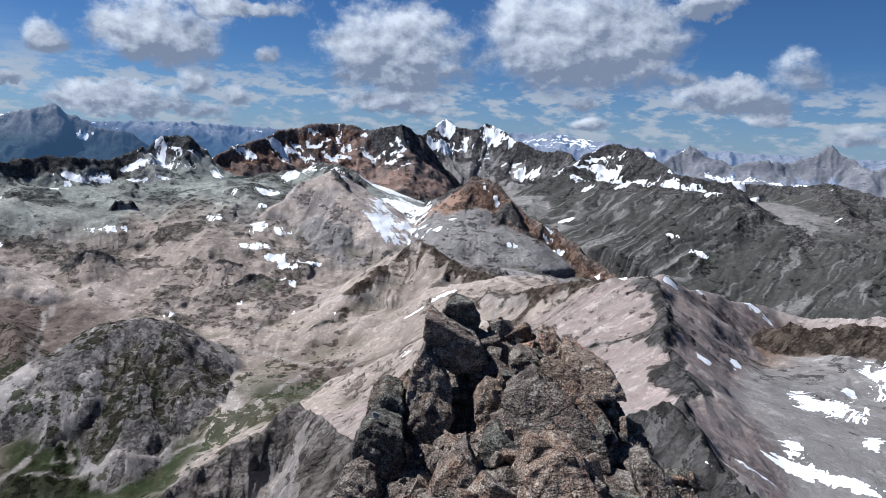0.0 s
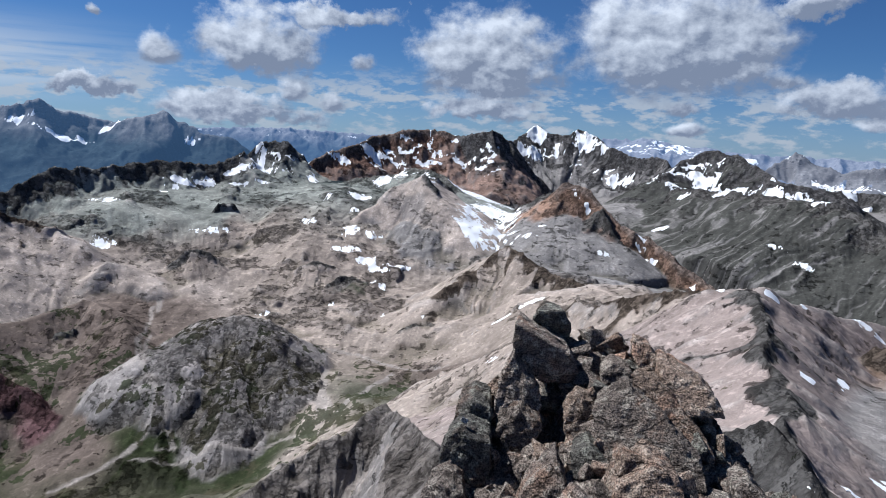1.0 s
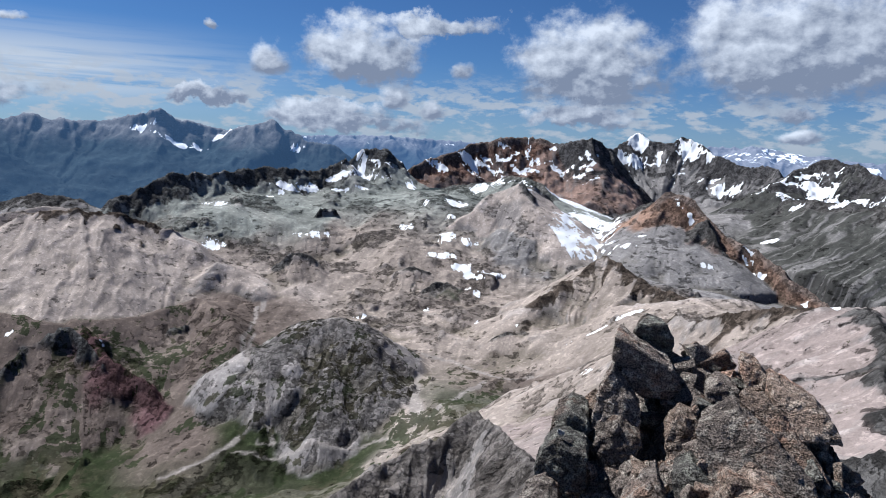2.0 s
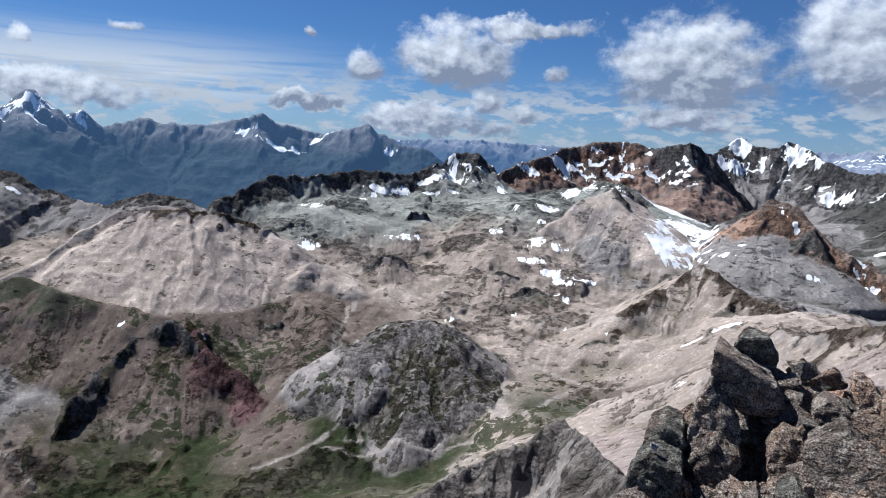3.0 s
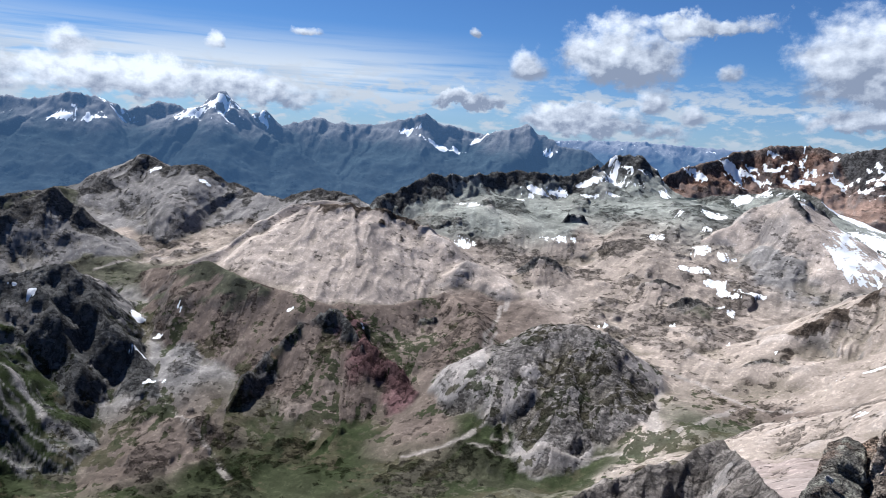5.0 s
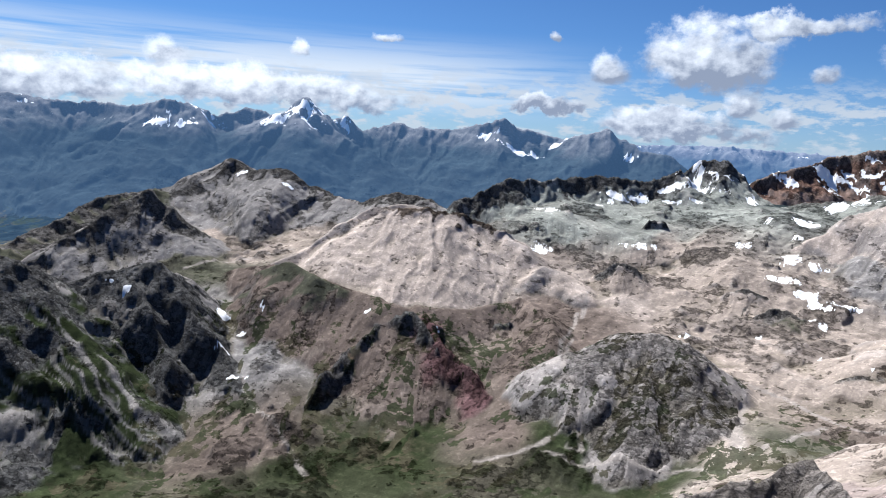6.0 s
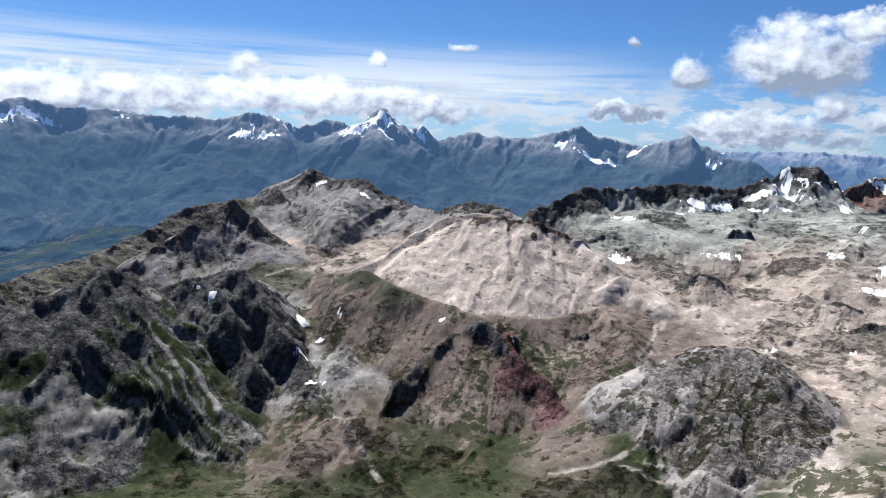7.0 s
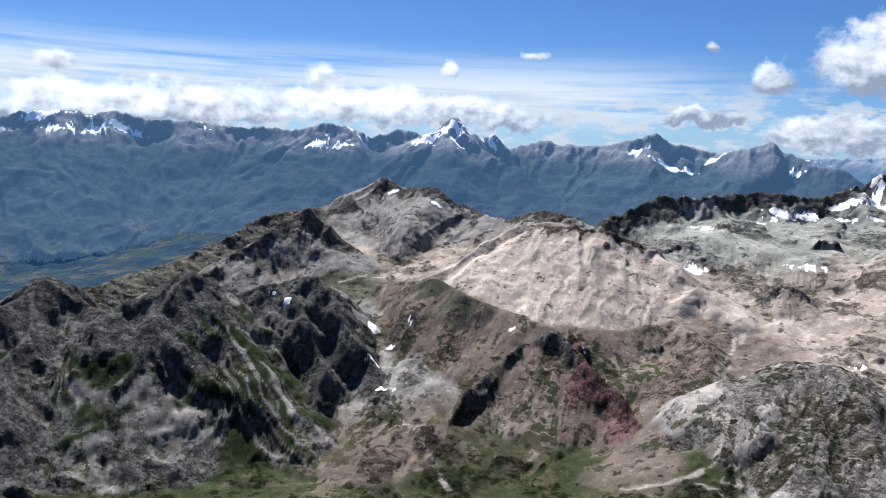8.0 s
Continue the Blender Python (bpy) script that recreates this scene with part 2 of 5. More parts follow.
ridge("pale_dome", [(-1671, 1141, -407), (-1626, 1278, -354), (-1604, 1412, -269), (-1606, 1519, -234), (-1563, 1614, -223), (-1451, 1667, -236), (-1363, 1693, -254), (-1238, 1697, -275), (-1139, 1688, -301)], 0.66, 0.5, 120, "pale", "pale")
ridge("slab_peak", [(-2063, 683, -411), (-2096, 808, -339), (-2125, 931, -276), (-2121, 1056, -217), (-2069, 1092, -266), (-2017, 1116, -307)], 0.85, 0.45, 80, "greyrock", "scree")
ridge("far_table", [(-2401, 1231, -276), (-2379, 1314, -254), (-2369, 1431, -201), (-2419, 1539, -129), (-2308, 1527, -175), (-2183, 1619, -160), (-2111, 1681, -215), (-1983, 1710, -246), (-1891, 1739, -252), (-1759, 1803, -210), (-1653, 1834, -225)], 0.6, 0.38, 60, "greyrock", "scree")
ridge("green_flank", [(-2107, 354, -445), (-2190, 503, -412), (-2277, 657, -402), (-2376, 836, -360), (-2444, 1070, -272), (-2419, 1240, -250)], 0.55, 0.45, 90, "greyrock", "grassy")
ridge("west_range", [(-4707, -45, 78), (-4703, 193, 78), (-4686, 449, 69), (-4670, 585, 102), (-4651, 725, 120), (-4621, 896, 104), (-4590, 1044, 125), (-4553, 1194, 87), (-4444, 1395, 91), (-4369, 1612, 68), (-4236, 1814, 64), (-4075, 1928, 57)], 0.9, 0.42, 200, "far", "far")
ridge("great_peak", [(-4075, 1928, 57), (-3908, 2040, 107), (-3847, 2153, 96), (-3803, 2328, 42), (-3741, 2515, 93), (-3609, 2618, 57), (-3478, 2709, 175), (-3422, 2780, 83), (-3415, 2867, 52), (-3408, 2951, 80), (-3323, 3047, -9)], 1.0, 0.42, 200, "far", "far")
ridge("great_peak", [(-3908, 2040, 107), (-3687, 2031, -98), (-3525, 2016, -219)], 0.8, 0.42, 150, "far", "far")
ridge("great_peak", [(-3478, 2709, 175), (-3200, 2735, -31), (-2978, 2761, -118)], 0.8, 0.42, 150, "far", "far")
ridge("twin_peak", [(-3396, 3114, 1), (-3297, 3289, 59), (-3159, 3354, 29), (-3003, 3494, 38), (-2786, 3544, 89), (-2683, 3623, 127), (-2574, 3701, 65), (-2386, 3825, 24)], 0.9, 0.42, 180, "far", "far")
ridge("cone_peak", [(-2359, 3783, 17), (-2232, 3802, 45), (-2080, 3831, 90), (-1980, 3883, 39), (-1879, 3878, -24), (-1708, 3956, -38)], 0.9, 0.42, 180, "far", "far")
ridge("blue_range", [(-2766, 3991, -32), (-2422, 4209, -2), (-2163, 4348, 4), (-1877, 4479, 27), (-1567, 4597, 33), (-1233, 4697, 22), (-987, 4755, -6), (-320, 4846, 6), (438, 4836, 60), (729, 4751, 69), (1020, 4697, 23), (1333, 4618, 2), (1833, 4497, -2), (2560, 4127, -9)], 0.5, 0.3, 100, "far", "far")
ridge("dark_crag", [(-967, 2052, -265), (-955, 2090, -228), (-929, 2118, -219), (-910, 2118, -252)], 1.6, 0.6, 30, "blackrock", "greygreen")
ridge("grassy_hump", [(-265, 1446, -428), (-236, 1487, -394), (-202, 1501, -380), (-155, 1472, -420)], 1.1, 0.6, 30, "greyrock", "grassy")
ridge("small_crag", [(-915, 1747, -343), (-883, 1785, -316), (-837, 1807, -329)], 1.1, 0.5, 25, "greyrock", "tan")
ridge("green_crag", [(-983, 1313, -472), (-984, 1362, -436), (-956, 1382, -437)], 1.2, 0.6, 25, "blackrock", "grassy")
ridge("ledge_crag", [(-936, 1758, -354), (-909, 1786, -323), (-876, 1795, -331)], 1.2, 0.5, 20, "greyrock", "tan")
ridge("pale_crag", [(-1042, 1550, -406), (-1051, 1605, -360), (-1045, 1642, -336), (-996, 1657, -348)], 0.42, 0.42, 40, "pale", "pale")
ridge("dome_ledge", [(-1526, 1486, -232), (-1450, 1547, -220), (-1357, 1615, -224), (-1292, 1668, -247), (-1224, 1719, -274)], 1.0, 0.5, 26, "brownrock", "pale")
ridge("green_nose", [(-1535, 1080, -378), (-1466, 1095, -347), (-1363, 1113, -364), (-1291, 1136, -386)], 0.85, 0.8, 60, "grassy", "brown")
ridge("dark_buttress", [(-1177, 1069, -476), (-1135, 1113, -440), (-1073, 1173, -398), (-1038, 1165, -418), (-979, 1136, -462)], 1.5, 0.62, 85, "blackrock", "redscree")
ridge("hummock", [(-597, 1808, -351), (-556, 1843, -333), (-520, 1847, -347)], 1.1, 0.5, 20, "greyrock", "tan")
ridge("hummock_low", [(-516, 1758, -389), (-469, 1793, -365), (-410, 1793, -384)], 1.0, 0.5, 25, "greyrock", "grassy")
ridge("shaded_crag", [(-1138, 915, -617), (-1152, 956, -586), (-1138, 973, -584)], 1.3, 0.6, 20, "blackrock", "grass")
ridge("scree_crag", [(132, 595, -187), (149, 612, -180), (163, 609, -181)], 1.2, 0.7, 14, "greyrock", "pink")
ridge("slope_crag", [(154, 673, -166), (168, 685, -162), (181, 692, -159)], 1.2, 0.7, 10, "greyrock", "pink")
ridge("right_massif", [(533, 2749, -140), (644, 2622, -127), (787, 2478, -128), (923, 2345, -135), (1037, 2187, -205), (1157, 2046, -238), (1268, 1859, -259)], 0.62, 0.42, 60, "greyrock", "heath")
BASIN = [
    (-592, 1067, -519, "grass"), (-440, 1023, -552, "grass"), (-767, 1316, -458, "brown"), (-910, 1506, -424, "brown"),
    (-693, 1812, -371, "tan"), (-519, 1869, -343, "tan"), (-379, 1719, -425, "tan"), (-407, 1468, -441, "tan"),
    (-249, 1459, -431, "tan"), (-173, 1263, -436, "brown"), (-257, 1171, -438, "grassy"), (-320, 1122, -482, "pale"),
    (-138, 1323, -431, "tan"), (-84, 1478, -379, "tan"), (56, 1429, -312, "tan"), (124, 2032, -341, "scree"),
]
PASSES = [
    (252, 1988, -361, "scree"), (-101, 2230, -286, "scree"), (-172, 2433, -227, "scree"), (-845, 2002, -283, "tan"),
    (-1040, 2074, -251, "greygreen"), (-880, 2307, -211, "greygreen"), (-639, 2437, -181, "greygreen"), (-1187, 2165, -206, "greygreen"),
    (366, 2693, -204, "scree"), (542, 2460, -335, "heath"), (649, 2113, -422, "heath"), (943, 1999, -426, "heath"),
    (1130, 1899, -409, "heath"), (1258, 2521, -250, "scree"), (1451, 2298, -289, "heath"), (347, 721, -215, "rust"),
    (298, 521, -189, "scree"), (0, 2780, -285, "scree"), (-330, 2800, -215, "redside"), (160, 2900, -260, "scree"), (234, 361, -171, "scree"), (413, 638, -191, "scree"), (106, 550, -171, "pink"),
]
WEST_VALLEY = [
    (-1263, 176, -591, "grass"), (-1249, 458, -651, "grass"), (-1074, 727, -586, "brown"), (-980, 727, -604, "grass"),
    (-844, 881, -599, "grass"), (-1345, 886, -511, "scree"), (-1509, 906, -493, "scree"), (-697, 1132, -505, "brown"),
    (-729, 1046, -540, "brown"), (-1803, 1077, -415, "grassy"), (-1841, 1223, -389, "tan"), (-2068, 1255, -359, "tan"),
    (-1208, 1543, -394, "brown"), (-1063, 1661, -362, "pale"), (-884, 1686, -401, "pale"), (-1109, 1783, -350, "tan"),
    (-899, 1898, -322, "tan"), (-932, 2044, -243, "greygreen"), (-1175, 1872, -268, "greygreen"),
]
MAIN_VALLEY = [
    (-3292, 388, -577, "forest"), (-3628, 787, -500, "forest"), (-4093, 378, -420, "forest"), (-3483, 1284, -440, "forest"),
    (-3250, 1794, -430, "forest"), (-2590, 2374, -420, "forest"), (-2298, 2658, -390, "forest"), (-2915, 89, -570, "forest"),
]
# snow patches: x, y, half length across, half length along the line from the summit
SNOW_HOLLOW = [
    (-160, 2531, 91, 58), (-111, 2384, 67, 54), (-173, 2204, 39, 109), (-133, 2148, 69, 61), (-183, 2101, 30, 47), (-69, 2286, 36, 55),
    (-143, 2076, 50, 23), (-234, 2125, 20, 16), (39, 2161, 21, 6), (-2, 2119, 25, 12), (136, 2293, 13, 51), (181, 2259, 11, 26),
    (330, 2151, 31, 27), (435, 2424, 20, 15), (361, 2088, 24, 8), (221, 2190, 9, 13), (215, 2046, 16, 9), (-538, 2089, 24, 36),
    (-462, 2087, 22, 22),
]
SNOW_PEAKS = [
    (-513, 1959, 35, 14), (-549, 2559, 29, 21), (-560, 2314, 38, 13), (-356, 1926, 31, 11), (-422, 1908, 12, 20), (-443, 1930, 25, 13),
    (-373, 1822, 10, 17), (-911, 1955, 45, 10), (-662, 2073, 24, 18), (-803, 2560, 15, 48), (-1000, 2548, 20, 40), (-1110, 2331, 41, 10),
    (-1163, 2273, 26, 14), (-1175, 2177, 35, 7), (-977, 2390, 62, 7), (-792, 2847, 52, 17), (-648, 3015, 49, 15), (-456, 3157, 10, 47),
    (-420, 3119, 30, 21),
]
SNOW_PASSES = [
    (-691, 2991, 34, 9), (-562, 3125, 30, 14), (1, 3626, 81, 31), (-23, 3497, 50, 27), (256, 3592, 63, 38), (336, 3521, 39, 17),
    (1269, 4513, 60, 60), (650, 2835, 81, 20), (787, 2841, 106, 14), (904, 2710, 82, 18), (944, 2576, 61, 10), (1659, 4027, 125, 44),
    (1858, 3904, 96, 27), (1343, 3179, 60, 21), (394, 3336, 59, 33), (21, 1424, 23, 13), (-42, 983, 13, 7), (-46, 1411, 20, 6),
    (-97, 1408, 11, 3),
]
SNOW_BOWL = [
    (464, 1981, 16, 8), (203, 753, 9, 5), (714, 2162, 33, 11), (779, 2091, 32, 14), (392, 875, 26, 7), (260, 588, 4, 11),
    (213, 538, 5, 4), (228, 544, 4, 3), (291, 525, 15, 21), (311, 513, 13, 31), (345, 562, 6, 15), (397, 610, 12, 39),
    (282, 426, 6, 16), (214, 397, 8, 16), (209, 373, 19, 8), (169, 337, 12, 7), (224, 364, 24, 8), (159, 335, 5, 7),
    (183, 403, 3, 3),
]
SNOW_WEST = [
    (77, 179, 3, 3), (-331, 1621, 5, 21), (-470, 1670, 6, 22), (-617, 1590, 14, 4), (-1146, 1781, 25, 26), (-918, 1963, 41, 10),
    (-1513, 941, 12, 14), (-1407, 925, 9, 9), (-1356, 846, 14, 8), (-1269, 823, 18, 7), (-1416, 990, 5, 14), (-1590, 712, 15, 5),
    (-1547, 717, 10, 7), (-1193, 1126, 7, 11), (-1027, 1198, 6, 6), (-1276, 1991, 32, 23), (-1170, 2269, 45, 12), (-1111, 2331, 37, 12),
    (-1034, 2430, 46, 13),
]
SNOW_FAR = [
    (-990, 2500, 47, 33), (-610, 1592, 12, 10), (-2104, 1566, 19, 10), (-2317, 1515, 18, 12), (-3512, 2485, 69, 73), (-3403, 2685, 62, 33),
    (-3796, 2244, 84, 27), (-3714, 2044, 61, 21), (-3803, 1943, 61, 26), (-3367, 2930, 28, 43), (-4621, 719, 134, 23), (-4505, 1024, 125, 18),
    (-2707, 3508, 49, 27), (-2499, 3554, 97, 22), (-2323, 3761, 63, 17), (-1903, 3812, 31, 20),
]
SNOW_EAST = [
    (676, 2918, 41, 26), (670, 2591, 29, 19), (816, 2812, 36, 23), (884, 2737, 35, 23), (960, 2704, 31, 20), (910, 2349, 23, 16),
    (1366, 3271, 35, 23), (245, 3609, 38, 25), (282, 3550, 38, 24), (14, 3642, 33, 21), (132, 3527, 29, 19), (390, 3351, 33, 22),
    (141, 2282, 9, 7), (332, 2151, 12, 9), (220, 2180, 8, 7), (29, 1423, 11, 8), (458, 1978, 9, 7), (240, 714, 6, 5),
    (303, 806, 5, 5), (392, 875, 7, 6), (1474, 2615, 18, 13), (554, 2681, 19, 13),
]
SNOW_PLATEAU = [
    (-991, 2545, 23, 16), (-1103, 2348, 20, 14), (-1182, 2225, 18, 12), (-1149, 2267, 14, 10), (-812, 2576, 12, 9), (-792, 2847, 32, 21),
    (-673, 2988, 37, 24), (-654, 2262, 16, 12), (-564, 2292, 20, 14), (-540, 2585, 20, 14), (-553, 2198, 14, 10), (-661, 2058, 12, 9),
    (-911, 1955, 24, 16), (-538, 2094, 14, 10), (-384, 1898, 14, 10), (-428, 1915, 10, 8), (-403, 1824, 7, 6), (-487, 2602, 14, 10),
    (-222, 1515, 6, 5),
]
# stream beds and pale gravel runs: half width, then places
STREAMS = [
    (7, [(-794, 1396), (-704, 1216), (-668, 1162), (-607, 1119), (-564, 1058), (-588, 1051)]),
    (22, [(-386, 1333), (-369, 1247), (-328, 1132)]),
    (14, [(-455, 1311), (-409, 1301), (-376, 1245)]),
    (7, [(-311, 1090), (-397, 1099), (-467, 1049), (-570, 1025), (-614, 1011)]),
    (8, [(-449, 1410), (-329, 1392), (-225, 1327), (-135, 1299)]),
    (9, [(-242, 1301), (-274, 1205), (-311, 1121)]),
    (9, [(-875, 1548), (-771, 1316), (-691, 1189), (-624, 1135), (-616, 1077), (-631, 1013), (-707, 943)]),
    (8, [(-1260, 835), (-1172, 797), (-1055, 780), (-925, 738)]),
    (16, [(-1056, 1535), (-1035, 1585), (-1027, 1631)]),
    (10, [(-904, 1644), (-852, 1533)]),
    (12, [(-1831, 1017), (-1801, 1196), (-1748, 1330)]),
]
SUMMIT = ("summit", [(2, -120, -60), (0, -5, -0.6), (0.2, 0, -0.1), (0.3, 3, -0.9), (0.5, 6, -0.9), (2, 9, -4.5), (8, 25, -22), (30, 90, -85)], 1.25, 0.8, 40, "spurrock", "spurrock")
OUTSIDE = [(0, -1500, -420, "scree"), (1500, -800, -400, "scree"), (-1500, -900, -420, "scree"), (3000, -2500, -300, "scree"),
           (-3000, -2500, -350, "scree"), (4500, 500, -250, "heath"), (0, -4800, -250, "scree"), (2600, 1500, -300, "heath"),
           (-4700, -2000, -300, "forest"), (3300, 3000, -250, "scree"), (0, 4300, -200, "far"), (-1500, 3900, -250, "forest"), (-600, 300, -430, "grass"), (900, 300, -300, "scree")]
OWN_RIDGES_BEHIND = [
    ("back_range", [(-4600, -1400, 60), (-3500, -3300, 90), (-1500, -4500, 60), (1500, -4500, 90), (3600, -3200, 60), (4600, -900, 80), (4500, 900, 60), (3900, 2600, 40)], 0.7, 0.3, 150, "far", "far"),
]

# ---- value noise on arrays ----
def hash01(ix, iy, seed):
    h = (ix.astype(np.int64) * 374761393 + iy.astype(np.int64) * 668265263 + seed * 974634777) & 0xFFFFFFFF
    h = ((h ^ (h >> 13)) * 1274126177) & 0xFFFFFFFF
    h = ((h ^ (h >> 16)) * 2246822519) & 0xFFFFFFFF
    return ((h ^ (h >> 15)) & 0xFFFFFF) / float(0xFFFFFF)


def grain(x, y, seed=0):
    """Smooth noise, -1 to 1, one cell a unit."""
    ix, iy = np.floor(x), np.floor(y)
    fx, fy = x - ix, y - iy
    ux, uy = fx * fx * fx * (fx * (fx * 6 - 15) + 10), fy * fy * fy * (fy * (fy * 6 - 15) + 10)
    a, b = hash01(ix, iy, seed), hash01(ix + 1, iy, seed)
    c, d = hash01(ix, iy + 1, seed), hash01(ix + 1, iy + 1, seed)
    return ((a + (b - a) * ux) * (1 - uy) + (c + (d - c) * ux) * uy) * 2 - 1


def fbm(x, y, octaves=5, seed=0, gain=0.5):
    total, amp, norm = 0, 1.0, 0.0
    for k in range(octaves):
        total, norm = total + amp * grain(x, y, seed + k), norm + amp
        x, y, amp = x * 1.93 + y * 0.51 + 7.1, y * 1.93 - x * 0.51 + 3.7, amp * gain
    return total / norm


def crest(x, y, octaves=5, seed=0, gain=0.5):
    """Ridged noise, 0 to 1, sharp at the top."""
    total, amp, norm = 0, 1.0, 0.0
    for k in range(octaves):
        total, norm = total + amp * (1 - np.abs(grain(x, y, seed + k))) ** 2, norm + amp
        x, y, amp = x * 1.93 + y * 0.51 + 7.1, y * 1.93 - x * 0.51 + 3.7, amp * gain
    return total / norm


def worn(x, y, octaves=6, seed=0):
    """Noise that gets smoother the steeper it is, so that ribs and gullies branch as worn rock does."""
    total, amp, sx, sy = 0, 1.0, 0, 0
    for k in range(octaves):
        ix, iy = np.floor(x), np.floor(y)
        fx, fy = x - ix, y - iy
        ux, uy = fx * fx * fx * (fx * (fx * 6 - 15) + 10), fy * fy * fy * (fy * (fy * 6 - 15) + 10)
        vx, vy = 30 * fx * fx * (fx - 1) ** 2, 30 * fy * fy * (fy - 1) ** 2
        a, b = hash01(ix, iy, seed + k), hash01(ix + 1, iy, seed + k)
        c, d = hash01(ix, iy + 1, seed + k), hash01(ix + 1, iy + 1, seed + k)
        value = 2 * (a + (b - a) * ux + (c - a) * uy + (a - b - c + d) * ux * uy) - 1
        sx, sy = sx + 2 * vx * ((b - a) + (a - b - c + d) * uy), sy + 2 * vy * ((c - a) + (a - b - c + d) * ux)
        total = total + amp * value / (1 + 0.6 * (sx * sx + sy * sy))
        x, y, amp = 1.6 * x - 1.2 * y + 3.3, 1.2 * x + 1.6 * y + 1.7, amp * 0.52
    return total


def step(v, low, high):
    u = np.clip((v - low) / (high - low), 0, 1)
    return u * u * (3 - 2 * u)


def spine(px, py, line, soft=18.0):
    """Distance to a polyline, the height of its nearest point, and the length run to there, eased where two stretches are as near."""
    parts, length = [], 0.0
    for (x0, y0, z0), (x1, y1, z1) in zip(line, line[1:]):
        dx, dy = x1 - x0, y1 - y0
        size = math.hypot(dx, dy) or 1e-6
        u = np.clip(((px - x0) * dx + (py - y0) * dy) / size ** 2, 0, 1)
        parts.append((np.hypot(px - x0 - u * dx, py - y0 - u * dy), z0 + u * (z1 - z0), length + u * size))
        length += size
    best = parts[0][0]
    for dist, _, _ in parts[1:]:
        best = np.minimum(best, dist)
    height, run, total = 0, 0, 0
    for dist, z, along in parts:
        near = np.exp(-(dist - best) / soft)
        height, run, total = height + near * z, run + near * along, total + near
    return best, height / total, run / total


# ---- terrain grid, closer meshed where more is seen ----
AZ = np.concatenate([np.linspace(-92, 36, 1300), np.linspace(38, 266, 90)])
RADII = np.concatenate([np.geomspace(0.003, 60, 56)[:-1], np.geomspace(60, 250, 74)[:-1], np.geomspace(250, 600, 130)[:-1], np.geomspace(600, 1750, 250)[:-1],
                        np.geomspace(1750, 3750, 340)[:-1], np.geomspace(3750, 4900, 90)])
az_grid, r_grid = np.meshgrid(np.radians(AZ), RADII)
X, Y = r_grid * np.sin(az_grid), r_grid * np.cos(az_grid)
ROWN, COLN = X.shape

nodes = BASIN + PASSES + WEST_VALLEY + MAIN_VALLEY + OUTSIDE
node_xy = np.array([(q[0], q[1]) for q in nodes], float)
node_z = np.array([q[2] for q in nodes], float)
SOFT = 120.0
kernel = np.sqrt(((node_xy[:, None] - node_xy[None]) ** 2).sum(2) + SOFT ** 2)
count = len(nodes)
system = np.ones((count + 1, count + 1))
system[:count, :count], system[count, count] = kernel - 12.0 * np.eye(count), 0.0
*weight, level = np.linalg.solve(system, np.append(node_z, 0.0))
warp_x, warp_y = fbm(X / 160, Y / 160, 4, 11), fbm(X / 160, Y / 160, 4, 23)
H = np.full(X.shape, level)
tone = np.zeros((*X.shape, 3))
total = np.zeros(X.shape)
for (nx, ny, nz, kind), wt in zip(nodes, weight):
    H += wt * np.sqrt((X - nx) ** 2 + (Y - ny) ** 2 + SOFT ** 2)
    near = 1 / (((X + 90 * warp_x - nx) ** 2 + (Y + 90 * warp_y - ny) ** 2) / 1e4 + 0.15) ** 2
    tone += near[..., None] * np.array(ALBEDO[kind])
    total += near
tone /= total[..., None]
H = np.clip(H, -620, 400)
# rolling moraines and hummocks on the floors
far_fade = step(r_grid, 300, 900)
calm = far_fade * (1 - 0.6 * step(r_grid, 2600, 3000))
H += calm * (12 * fbm(X / 240, Y / 240, 3, 5) + 20 * worn(X / 210, Y / 210, 6, 31))

# ledges: the ground climbs in small scarps
level_noise = 3.2 * fbm(X / 210, Y / 210, 5, 61) + H / 55
ledge = np.floor(level_noise) + step(level_noise - np.floor(level_noise), 0.70, 1.0) - level_noise
H += far_fade * 4 * ledge * step(fbm(X / 150, Y / 150, 3, 64), -0.25, 0.15) * (1 - step(r_grid, 2500, 2800))
# bare rock humps that break through the gravel
humps = step(fbm(X / 130, Y / 130, 5, 67, 0.6), 0.13, 0.30) * far_fade * step(r_grid, 800, 1000) * (1 - step(r_grid, 2700, 3000))
H += humps * (4 + 11 * (crest(X / 70, Y / 70, 4, 68) - 0.35))
tone = tone * (1 - 0.65 * humps[..., None]) + 0.65 * humps[..., None] * tone * np.array((0.66, 0.67, 0.69))

